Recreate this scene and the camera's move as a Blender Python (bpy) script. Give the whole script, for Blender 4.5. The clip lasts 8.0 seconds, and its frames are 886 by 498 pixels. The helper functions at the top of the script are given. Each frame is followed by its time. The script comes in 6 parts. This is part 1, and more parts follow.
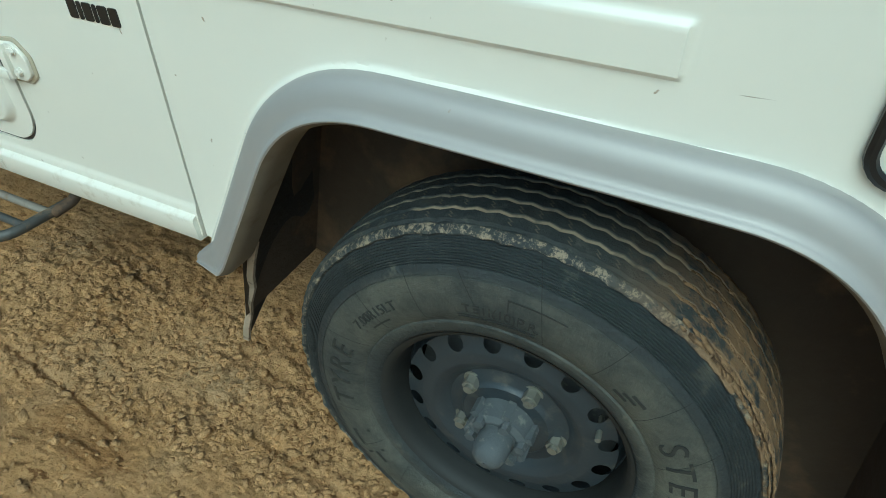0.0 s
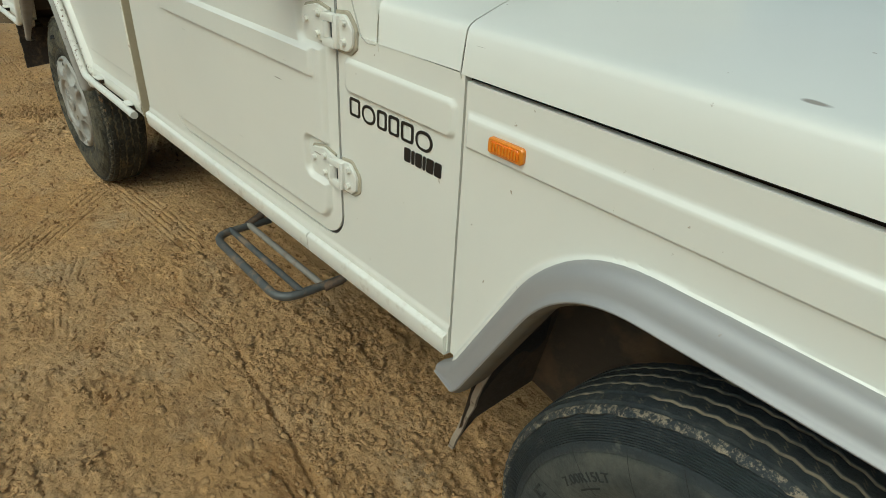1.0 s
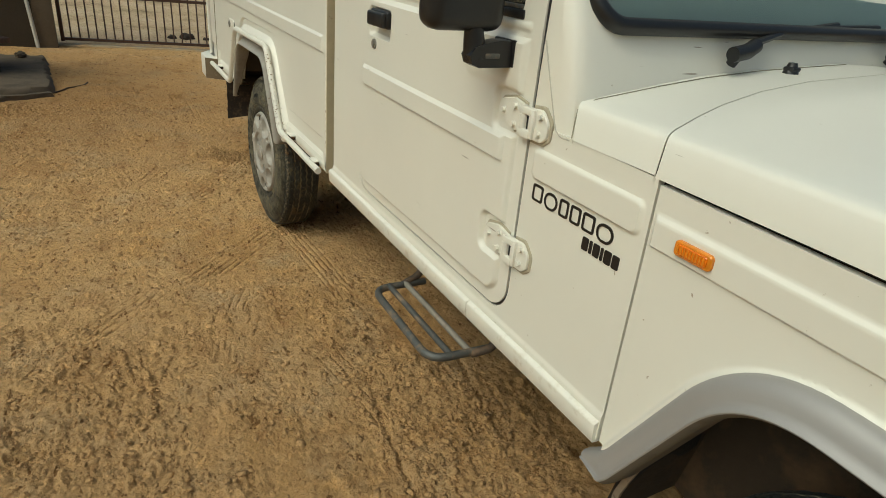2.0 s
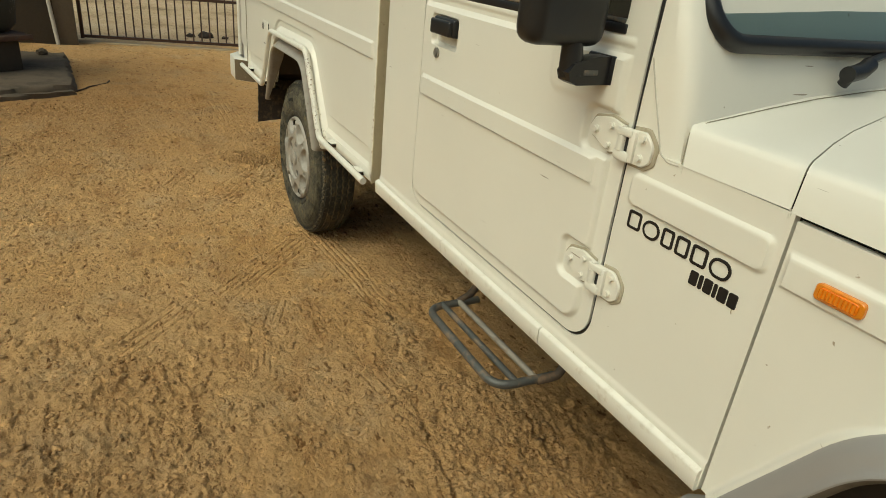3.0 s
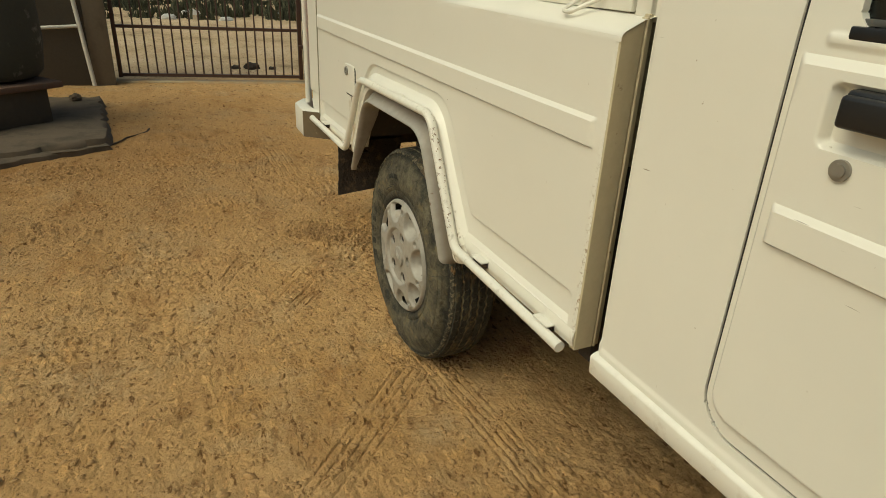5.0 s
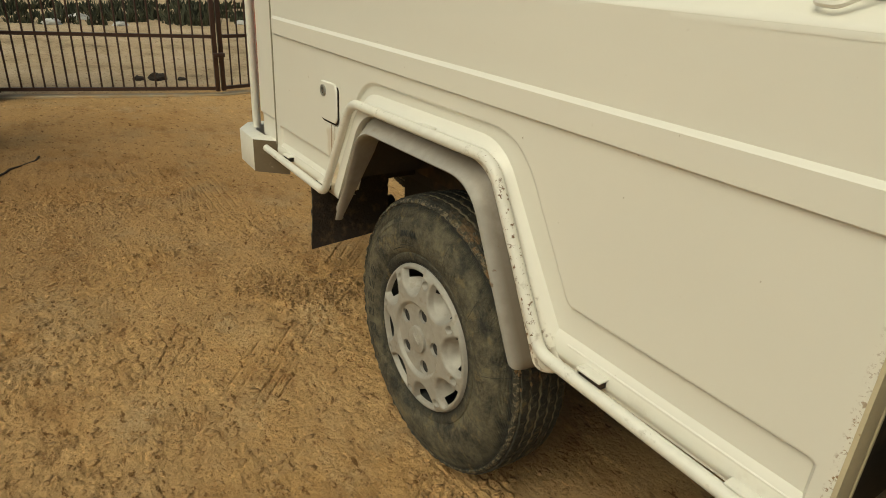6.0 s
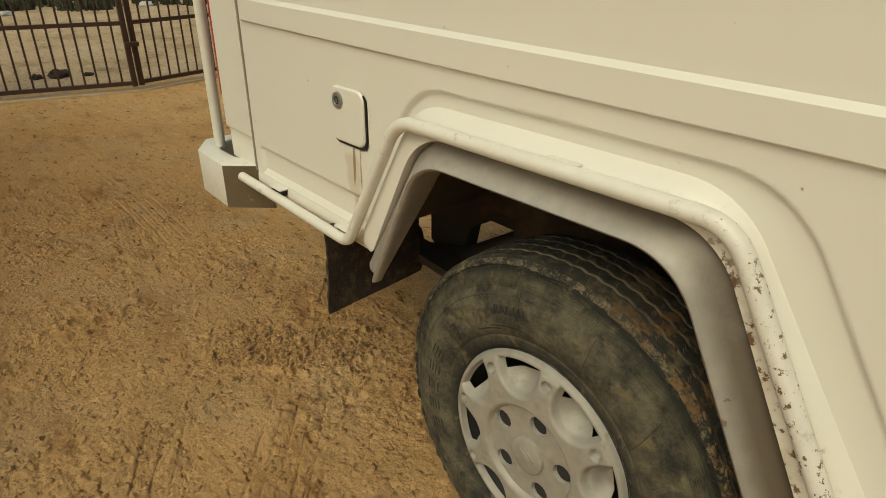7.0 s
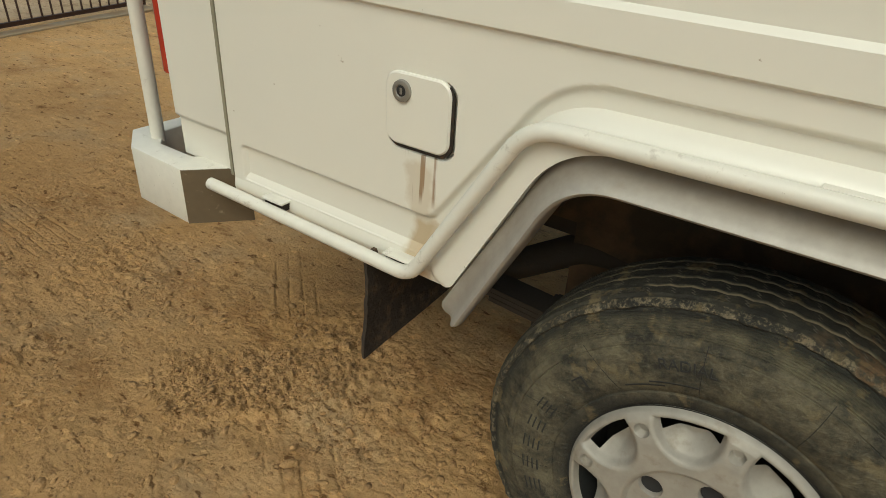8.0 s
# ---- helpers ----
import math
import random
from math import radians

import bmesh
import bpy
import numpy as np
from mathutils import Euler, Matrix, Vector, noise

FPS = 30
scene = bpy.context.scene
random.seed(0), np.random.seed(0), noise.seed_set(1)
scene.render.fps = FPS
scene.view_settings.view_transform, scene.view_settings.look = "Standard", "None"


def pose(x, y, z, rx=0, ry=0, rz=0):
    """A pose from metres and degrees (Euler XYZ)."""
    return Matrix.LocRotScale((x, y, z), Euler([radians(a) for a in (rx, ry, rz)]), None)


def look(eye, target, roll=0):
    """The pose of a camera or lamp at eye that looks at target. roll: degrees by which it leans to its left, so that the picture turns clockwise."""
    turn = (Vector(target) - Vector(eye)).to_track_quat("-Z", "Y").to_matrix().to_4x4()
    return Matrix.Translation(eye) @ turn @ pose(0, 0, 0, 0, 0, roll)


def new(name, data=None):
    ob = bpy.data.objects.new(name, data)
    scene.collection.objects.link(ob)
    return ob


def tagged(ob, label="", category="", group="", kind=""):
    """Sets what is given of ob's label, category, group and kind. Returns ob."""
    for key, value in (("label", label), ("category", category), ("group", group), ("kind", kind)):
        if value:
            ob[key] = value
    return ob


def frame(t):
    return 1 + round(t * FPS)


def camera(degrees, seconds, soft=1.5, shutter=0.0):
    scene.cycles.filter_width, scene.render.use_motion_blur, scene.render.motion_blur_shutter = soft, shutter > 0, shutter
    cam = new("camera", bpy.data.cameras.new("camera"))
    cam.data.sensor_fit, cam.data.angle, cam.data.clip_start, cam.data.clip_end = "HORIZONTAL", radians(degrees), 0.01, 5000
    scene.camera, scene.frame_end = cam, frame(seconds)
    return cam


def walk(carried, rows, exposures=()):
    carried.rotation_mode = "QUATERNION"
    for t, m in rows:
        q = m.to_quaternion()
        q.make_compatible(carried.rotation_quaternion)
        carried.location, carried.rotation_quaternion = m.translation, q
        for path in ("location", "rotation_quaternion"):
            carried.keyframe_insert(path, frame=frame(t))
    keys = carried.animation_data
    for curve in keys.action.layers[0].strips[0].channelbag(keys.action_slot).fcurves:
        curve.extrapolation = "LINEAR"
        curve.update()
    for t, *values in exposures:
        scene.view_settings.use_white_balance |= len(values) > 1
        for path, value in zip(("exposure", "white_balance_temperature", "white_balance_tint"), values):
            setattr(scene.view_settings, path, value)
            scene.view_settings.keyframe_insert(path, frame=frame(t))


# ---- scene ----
cam = camera(70.3, 8.0, soft=0.9)
UNIT = 0.945  # one unit of the plan, in metres
EXPOSURES = [(0.0, -0.36, 4700, -21), (0.5, -0.71, 4780, -20), (1.0, -0.64, 5350, -13), (1.5, -0.61, 5700, -9), (3.5, -0.53, 6500, -11), (5.5, -0.63, 6700, -9), (6.5, -0.69, 6700, -8), (7.0, -0.69, 6850, -7), (7.5, -0.64, 6250, -6), (8.0, -0.64, 6000, -6)]
PATH = [
    (0, (0.047, -0.004, 1.245), (-0.634, 1.402, -0.005), 0.1),
    (0.5, (0.014, -0.037, 1.316), (-0.95, 1.314, 0.198), 3.7),
    (1, (-0.016, -0.08, 1.378), (-1.269, 1.104, 0.365), 3.0),
    (1.5, (-0.031, -0.137, 1.417), (-1.514, 0.878, 0.539), 3.7),
    (1.7, (-0.029, -0.158, 1.418), (-1.575, 0.789, 0.574), 4.6),
    (3, (-0.196, -0.29, 1.417), (-1.761, 0.626, 0.574), 6.0),
    (3.5, (-0.408, -0.206, 1.414), (-2.04, 0.567, 0.555), 4.5),
    (4, (-0.672, -0.148, 1.402), (-2.351, 0.505, 0.533), 6.7),
    (4.2, (-0.799, -0.17, 1.394), (-2.48, 0.507, 0.546), 6.3),
    (5.3, (-1.58, -0.209, 1.378), (-3.195, 0.628, 0.548), 2.4),
    (5.5, (-1.727, -0.183, 1.381), (-3.323, 0.669, 0.529), 3.5),
    (6, (-2.067, -0.217, 1.313), (-3.572, 0.831, 0.515), 3.2),
    (6.5, (-2.428, -0.242, 1.296), (-3.728, 0.988, 0.402), 1.5),
    (7, (-2.748, -0.139, 1.274), (-4.096, 1.05, 0.396), 0.4),
    (7.5, (-3.026, -0.118, 1.241), (-4.282, 1.165, 0.36), 2.4),
    (8, (-3.307, -0.187, 1.251), (-4.262, 1.257, 0.249), 3.5),
]
walk(cam, [(t, look(Vector(eye) * UNIT, Vector(target) * UNIT, roll)) for t, eye, target, roll in PATH], EXPOSURES)

# ---- world, sun, exposure ----
world = bpy.data.worlds.new("sky")
scene.world = world
world.use_nodes = True
wt = world.node_tree
sky = wt.nodes.new("ShaderNodeTexSky")
sky.sky_type = "NISHITA"
sky.sun_disc = False
sky.sun_elevation = radians(52)
sky.sun_rotation = radians(165)
sky.air_density, sky.dust_density, sky.ozone_density = 1.0, 9.0, 1.0
background = wt.nodes["Background"]
wt.links.new(sky.outputs[0], background.inputs[0])
background.inputs[1].default_value = 0.15
sun = new("sun", bpy.data.lights.new("sun", "SUN"))
sun.data.energy, sun.data.angle, sun.data.color = 0.85, radians(40), (1.0, 0.93, 0.82)
sun.matrix_world = look((1.25, -4.75, 6.3), (0, 0, 0))


# ---- materials ----
def material(name, base, rough=0.5, metal=0.0, spot=None, spots=0.0, scale=8.0, bump=0.0, bump_scale=60.0, coat=0.0,
             grain=0.06, grain_scale=40.0, sharp=0.12, detail=6.0, extra=None):
    """Principled surface: base colour with fine grain, blotches of a second colour, and fine relief."""
    mat = bpy.data.materials.new(name)
    mat.use_nodes = True
    nt = mat.node_tree
    bsdf = nt.nodes["Principled BSDF"]
    co = nt.nodes.new("ShaderNodeTexCoord").outputs["Object"]

    def tex(sc, det=detail, rgh=0.6):
        n = nt.nodes.new("ShaderNodeTexNoise")
        n.inputs["Scale"].default_value, n.inputs["Detail"].default_value, n.inputs["Roughness"].default_value = sc, det, rgh
        nt.links.new(co, n.inputs["Vector"])
        return n.outputs["Fac"]

    def ramp(src, lo, hi):
        n = nt.nodes.new("ShaderNodeMapRange")
        n.inputs["From Min"].default_value, n.inputs["From Max"].default_value = lo, hi
        nt.links.new(src, n.inputs["Value"])
        return n.outputs["Result"]

    def mix(fac, a, b, kind="MIX"):
        n = nt.nodes.new("ShaderNodeMix")
        n.data_type, n.blend_type = "RGBA", kind
        for sock, val in ((n.inputs[0], fac), (n.inputs[6], a), (n.inputs[7], b)):
            if isinstance(val, (int, float)):
                sock.default_value = val
            elif isinstance(val, tuple):
                sock.default_value = (*val, 1)
            else:
                nt.links.new(val, sock)
        return n.outputs[2]

    col = mix(ramp(tex(grain_scale), 0.3, 0.7), tuple(c * (1 - grain) for c in base), tuple(min(1, c * (1 + grain)) for c in base))
    rsock = None
    if spot is not None:
        mask = ramp(tex(scale), 0.62 - spots * 0.4, 0.62 - spots * 0.4 + sharp)
        col = mix(mask, col, spot)
        rsock = nt.nodes.new("ShaderNodeMapRange")
        rsock.inputs["To Min"].default_value, rsock.inputs["To Max"].default_value = rough, min(1, rough + 0.35)
        nt.links.new(mask, rsock.inputs["Value"])
        nt.links.new(rsock.outputs["Result"], bsdf.inputs["Roughness"])
    if extra:
        col = extra(nt, co, tex, ramp, mix, col)
    nt.links.new(col, bsdf.inputs["Base Color"])
    if rsock is None:
        bsdf.inputs["Roughness"].default_value = rough
    bsdf.inputs["Metallic"].default_value = metal
    bsdf.inputs["Coat Weight"].default_value = coat
    bsdf.inputs["Coat Roughness"].default_value = 0.08
    if bump:
        b = nt.nodes.new("ShaderNodeBump")
        b.inputs["Strength"].default_value, b.inputs["Distance"].default_value = bump, 0.01
        nt.links.new(tex(bump_scale, 8), b.inputs["Height"])
        nt.links.new(b.outputs["Normal"], bsdf.inputs["Normal"])
    return mat


def dirt_specks(colour, lo, hi, sc, low=None):
    """Scattered small flecks, and, below the height low, a film of dust."""
    def apply(nt, co, tex, ramp, mix, col):
        col = mix(ramp(tex(sc, 3, 0.5), lo, hi), col, colour)
        if low:
            sep = nt.nodes.new("ShaderNodeSeparateXYZ")
            nt.links.new(co, sep.inputs[0])
            m = nt.nodes.new("ShaderNodeMath")
            m.operation = "MULTIPLY"
            nt.links.new(ramp(sep.outputs[2], low[0], low[1]), m.inputs[0])
            nt.links.new(ramp(tex(9.0), 0.35, 0.7), m.inputs[1])
            col = mix(m.outputs[0], col, low[2])
        return col
    return apply


def tyre_dust(colour, amount, groove, mud, mud_from, mud_to, band_to=0.306, cloudy=10.0, even=0.42, clotted=0.42, ledge_dust=0.8, packed=(0.31, 0.25, 0.165)):
    """Dust in the tread grooves, on the shoulder ledge and over the sidewall; mud on the tread between two angles."""
    def apply(nt, co, tex, ramp, mix, col):
        def op(kind, a, b):
            n = nt.nodes.new("ShaderNodeMath")
            n.operation = kind
            for s, v in zip(n.inputs, (a, b)):
                if isinstance(v, (int, float)):
                    s.default_value = v
                else:
                    nt.links.new(v, s)
            return n.outputs[0]
        sep = nt.nodes.new("ShaderNodeSeparateXYZ")
        nt.links.new(co, sep.inputs[0])
        x, y, z = sep.outputs
        r = op("SQRT", op("ADD", op("MULTIPLY", x, x), op("MULTIPLY", z, z)), 0)
        across = op("ABSOLUTE", y, 0)
        crown = op("ADD", r, op("MULTIPLY", op("MULTIPLY", y, y), 0.9))
        on_tread = ramp(r, 0.3535, 0.3545)
        cut = op("MULTIPLY", ramp(crown, 0.3732, 0.3712), ramp(across, 0.0625, 0.0605))
        ledge = op("MULTIPLY", op("MULTIPLY", ramp(across, 0.0665, 0.0680), ramp(tex(80.0, 7, 0.8), 0.50, 0.58)), ledge_dust)
        g = op("MULTIPLY", op("MAXIMUM", op("MULTIPLY", cut, ramp(tex(16.0), 0.36, 0.54)), ledge), on_tread)
        col = mix(op("MULTIPLY", g, groove), col, packed)
        film = op("MULTIPLY", on_tread, op("MULTIPLY", ramp(tex(7.0, 8, 0.7), 0.45, 0.75), 0.30))
        col = mix(film, col, colour)
        band = op("MULTIPLY", ramp(r, 0.205, 0.235), ramp(r, band_to + 0.008, band_to - 0.004))
        cloud = ramp(tex(cloudy, 9, 0.75), even, 1.0 - even)
        col = mix(op("MULTIPLY", op("MULTIPLY", band, cloud), amount), col, colour)
        smear = op("MULTIPLY", ramp(tex(45.0, 4, 0.7), 0.56, 0.66), op("MULTIPLY", ramp(tex(5.0), 0.45, 0.6), 0.45))
        col = mix(smear, col, colour)
        turn = op("ARCTAN2", z, x)
        arc = op("MULTIPLY", ramp(turn, mud_from - 0.15, mud_from + 0.25), ramp(turn, mud_to + 0.15, mud_to - 0.35))
        clot = op("MULTIPLY", op("MULTIPLY", arc, ramp(r, 0.3525, 0.357)), ramp(tex(22.0, 8, 0.75), clotted, clotted + 0.08))
        return mix(op("MULTIPLY", clot, 0.9), col, mud)
    return apply


def scuffed(nt, co, tex, ramp, mix, col):
    """Small flecks, and a few thin slanting scratches."""
    col = mix(ramp(tex(55.0, 3, 0.5), 0.75, 0.785), col, (0.36, 0.29, 0.2))
    for turn, stretch, lo in ((0.6, 130.0, 0.785), (-0.9, 150.0, 0.79)):
        m = nt.nodes.new("ShaderNodeMapping")
        m.inputs["Rotation"].default_value = (0, turn, 0)
        m.inputs["Scale"].default_value = (9.0, 9.0, stretch)
        nt.links.new(co, m.inputs["Vector"])
        n = nt.nodes.new("ShaderNodeTexNoise")
        n.inputs["Scale"].default_value, n.inputs["Detail"].default_value = 1.0, 1.0
        nt.links.new(m.outputs[0], n.inputs["Vector"])
        col = mix(ramp(n.outputs["Fac"], lo, lo + 0.02), col, (0.30, 0.25, 0.19))
    sep = nt.nodes.new("ShaderNodeSeparateXYZ")
    nt.links.new(co, sep.inputs[0])
    low = nt.nodes.new("ShaderNodeMath")
    low.operation = "MULTIPLY"
    nt.links.new(ramp(sep.outputs[2], 0.63, 0.56), low.inputs[0])
    nt.links.new(ramp(tex(26.0, 7, 0.7), 0.55, 0.75), low.inputs[1])
    return mix(low.outputs[0], col, (0.44, 0.36, 0.25))


PAINT = material("cream_white_paint", (0.745, 0.718, 0.634), 0.38, coat=0.30, grain=0.02, grain_scale=3.0, extra=scuffed)

def bed_stains(nt, co, tex, ramp, mix, col):
    """Flecks, a brown run below the fuel door, rust along the front lip of the arch and the foot of the panel."""
    def op(kind, a, b):
        n = nt.nodes.new("ShaderNodeMath")
        n.operation = kind
        for s, v in zip(n.inputs, (a, b)):
            if isinstance(v, (int, float)):
                s.default_value = v
            else:
                nt.links.new(v, s)
        return n.outputs[0]

    def span(v, lo, hi, soft):
        return op("MULTIPLY", ramp(v, lo - soft, lo + soft), ramp(v, hi + soft, hi - soft))
    def streaks(sc):
        m = nt.nodes.new("ShaderNodeMapping")
        m.inputs["Scale"].default_value = (1.0, 1.0, 0.06)
        nt.links.new(co, m.inputs["Vector"])
        n = nt.nodes.new("ShaderNodeTexNoise")
        n.inputs["Scale"].default_value, n.inputs["Detail"].default_value = sc, 3.0
        nt.links.new(m.outputs[0], n.inputs["Vector"])
        return n.outputs["Fac"]
    sep = nt.nodes.new("ShaderNodeSeparateXYZ")
    nt.links.new(co, sep.inputs[0])
    x, z = sep.outputs[0], sep.outputs[2]
    col = mix(ramp(tex(55.0, 3, 0.5), 0.75, 0.785), col, (0.36, 0.29, 0.2))
    xw = op("ADD", x, op("MULTIPLY", op("SUBTRACT", tex(9.0, 5, 0.6), 0.5), 0.09))
    zw = op("ADD", z, op("MULTIPLY", op("SUBTRACT", tex(14.0, 4, 0.6), 0.5), 0.06))
    stain = op("MULTIPLY", span(xw, -3.690, -3.640, 0.006), span(zw, 0.56, 0.800, 0.006))
    lower = op("MULTIPLY", span(xw, -3.680, -3.625, 0.006), span(zw, 0.54, 0.705, 0.005))
    drips = op("MULTIPLY", op("MULTIPLY", span(x, -3.690, -3.630, 0.004), span(z, 0.745, 0.835, 0.010)), ramp(streaks(90.0), 0.52, 0.60))
    col = mix(op("MULTIPLY", stain, 0.38), col, (0.45, 0.34, 0.19))
    col = mix(op("MULTIPLY", lower, 0.60), col, (0.44, 0.31, 0.15))
    col = mix(op("MULTIPLY", drips, 0.8), col, (0.24, 0.13, 0.05))
    lean = op("ADD", xw, op("MULTIPLY", op("SUBTRACT", z, 0.58), 0.66))
    along_lip = op("MULTIPLY", span(lean, -2.735, -2.655, 0.012), span(z, 0.56, 0.90, 0.04))
    col = mix(op("MULTIPLY", along_lip, op("MULTIPLY", ramp(tex(13.0, 6, 0.65), 0.40, 0.62), 0.55)), col, (0.40, 0.32, 0.19))
    col = mix(op("MULTIPLY", along_lip, ramp(tex(52.0, 6, 0.65), 0.545, 0.585)), col, (0.15, 0.088, 0.045))
    edge = op("MULTIPLY", op("MULTIPLY", ramp(x, -2.181, -2.173), ramp(z, 1.05, 0.72)), ramp(tex(120.0, 6, 0.75), 0.54, 0.60))
    col = mix(edge, col, (0.25, 0.15, 0.07))
    foot = op("MULTIPLY", ramp(z, 0.63, 0.57), ramp(tex(16.0, 6, 0.7), 0.52, 0.66))
    return mix(op("MULTIPLY", foot, 0.5), col, (0.40, 0.30, 0.19))


BED_PAINT = material("cream_white_bed_paint", (0.745, 0.718, 0.634), 0.38, coat=0.30, grain=0.015, grain_scale=3.0, extra=bed_stains)
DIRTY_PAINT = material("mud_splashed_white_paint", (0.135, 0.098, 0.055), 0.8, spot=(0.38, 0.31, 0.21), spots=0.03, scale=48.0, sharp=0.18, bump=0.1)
TANK = material("mossy_cement_tank", (0.045, 0.045, 0.034), 0.9, spot=(0.17, 0.165, 0.14), spots=0.02, scale=7.0, sharp=0.1, bump=0.3, bump_scale=30)
BRICKRED = material("red_stone_plank", (0.10, 0.055, 0.033), 0.85, spot=(0.10, 0.07, 0.05), spots=0.15, scale=8.0, bump=0.3, bump_scale=40)
BOXWOOD = material("dull_brown_block", (0.055, 0.041, 0.026), 0.9, spot=(0.08, 0.06, 0.04), spots=0.15, scale=5.0, sharp=0.3, bump=0.2, bump_scale=40)
CLOTH = material("white_cloth", (0.60, 0.59, 0.56), 0.9, spot=(0.35, 0.34, 0.32), spots=0.1, scale=14.0, bump=0.3, bump_scale=60)
DARK_CLOTH = material("dark_green_cloth", (0.025, 0.035, 0.035), 0.9, grain=0.2)
ROOT = material("dark_root", (0.06, 0.04, 0.025), 0.9)
def bar_rust(nt, co, tex, ramp, mix, col):
    """Rust spots, thickest where the bar comes down ahead of the wheel."""
    sep = nt.nodes.new("ShaderNodeSeparateXYZ")
    nt.links.new(co, sep.inputs[0])
    m = nt.nodes.new("ShaderNodeMath")
    m.operation = "MULTIPLY"
    nt.links.new(ramp(sep.outputs[0], -2.95, -2.80), m.inputs[0])
    nt.links.new(ramp(sep.outputs[0], -2.60, -2.72), m.inputs[1])
    worn = nt.nodes.new("ShaderNodeMath")
    worn.operation = "MULTIPLY_ADD"
    nt.links.new(m.outputs[0], worn.inputs[0])
    worn.inputs[1].default_value = 0.115
    nt.links.new(tex(85.0, 6, 0.7), worn.inputs[2])
    col = mix(ramp(worn.outputs[0], 0.685, 0.715), col, (0.16, 0.095, 0.05))
    return mix(ramp(tex(30.0, 7, 0.7), 0.60, 0.72), col, (0.46, 0.42, 0.35))


# body paint darkened to put the gap's shade into its colour; brown grime spots
GAP_SHADE = material("grimy_gap_shade_paint", (0.26, 0.235, 0.165), 0.7, spot=(0.15, 0.115, 0.07), spots=0.1, scale=9.0, sharp=0.3)
BAR_PAINT = material("worn_white_paint", (0.70, 0.675, 0.595), 0.38, grain=0.04, bump=0.04, bump_scale=80, extra=bar_rust)
SILVER = material("silver_grey_plastic", (0.350, 0.334, 0.318), 0.48, metal=0.25, grain=0.03, grain_scale=5.0,
                  extra=dirt_specks((0.25, 0.19, 0.13), 0.72, 0.78, 40.0))


def splashed(nt, co, tex, ramp, mix, col):
    """Brown splash dirt caught in the hollow of the moulding, most of it ahead of the wheel; the front leg's shade is
    painted on too.
    """
    def times(a, b):
        n = nt.nodes.new("ShaderNodeMath")
        n.operation = "MULTIPLY"
        for s, v in zip(n.inputs, (a, b)):
            if isinstance(v, float):
                s.default_value = v
            else:
                nt.links.new(v, s)
        return n.outputs[0]
    sep = nt.nodes.new("ShaderNodeSeparateXYZ")
    nt.links.new(co, sep.inputs[0])
    hollow = ramp(sep.outputs[1], 0.522, 0.541)
    ahead = ramp(sep.outputs[0], -3.15, -2.70)
    col = mix(times(times(hollow, ramp(tex(11.0, 7, 0.65), 0.22, 0.55)), 0.35), col, (0.15, 0.108, 0.062))
    col = mix(times(times(times(hollow, ahead), ramp(tex(7.0, 7, 0.65), 0.25, 0.5)), 0.9), col, (0.085, 0.060, 0.034))
    # darkens the whole front leg, in place of the shade on its forward-facing side
    col = mix(times(times(ahead, ramp(tex(4.0, 6, 0.6), 0.30, 0.55)), 0.45), col, (0.150, 0.122, 0.088))
    clots = times(ramp(sep.outputs[0], -2.95, -2.75), ramp(tex(42.0, 5, 0.6), 0.69, 0.72))
    return mix(clots, col, (0.13, 0.065, 0.03))


SILVER_DUSTY = material("dusty_grey_plastic", (0.37, 0.345, 0.305), 0.45, metal=0.15, spot=(0.29, 0.235, 0.165), spots=0.06, scale=9.0, sharp=0.35, grain=0.1, extra=splashed)
BLACK = material("black_plastic", (0.012, 0.012, 0.013), 0.38, grain=0.1, bump=0.05, bump_scale=300)
RUBBER = material("dusty_tyre_rubber", (0.022, 0.027, 0.029), 0.66, spot=(0.075, 0.073, 0.058), spots=-0.02, scale=14.0, sharp=0.10, bump=0.45, bump_scale=140, grain=0.2,
                  extra=tyre_dust((0.150, 0.145, 0.110), 0.72, 0.95, (0.20, 0.125, 0.060), -0.35, 1.15, 0.304, 5.0, 0.34, 0.42, 0.9))
RUBBER_MUDDY = material("muddy_tyre_rubber", (0.022, 0.021, 0.016), 0.8, spot=(0.125, 0.098, 0.052), spots=0.10, scale=24.0, sharp=0.07, bump=0.9, bump_scale=60, grain=0.3,
                        extra=tyre_dust((0.185, 0.160, 0.098), 0.70, 0.95, (0.20, 0.110, 0.044), 0.25, 1.35, 0.340, 17.0, 0.385, 0.50, 0.8, (0.24, 0.195, 0.12)))
LETTERS = material("raised_tyre_rubber", (0.022, 0.023, 0.022), 0.75, spot=(0.085, 0.080, 0.062), spots=0.10, scale=60.0)
SEAM = material("dark_rubber_seam", (0.012, 0.013, 0.013), 0.7)
SIPE = material("dust_in_sipes", (0.13, 0.115, 0.085), 0.95, spot=(0.06, 0.055, 0.045), spots=0.15, scale=40.0)
DRY_FLAP = material("mud_dried_rubber_flap", (0.036, 0.026, 0.018), 0.9, spot=(0.14, 0.088, 0.048), spots=0.28, scale=34.0, sharp=0.30, bump=0.7, bump_scale=70)
TORN = material("torn_rubber_edge", (0.30, 0.235, 0.165), 0.9, spot=(0.15, 0.11, 0.075), spots=0.15, scale=60.0, bump=0.3)
FLAP = material("muddy_rubber_flap", (0.020, 0.017, 0.014), 0.85, spot=(0.10, 0.065, 0.038), spots=0.08, scale=26.0, sharp=0.3, bump=0.3, bump_scale=80)
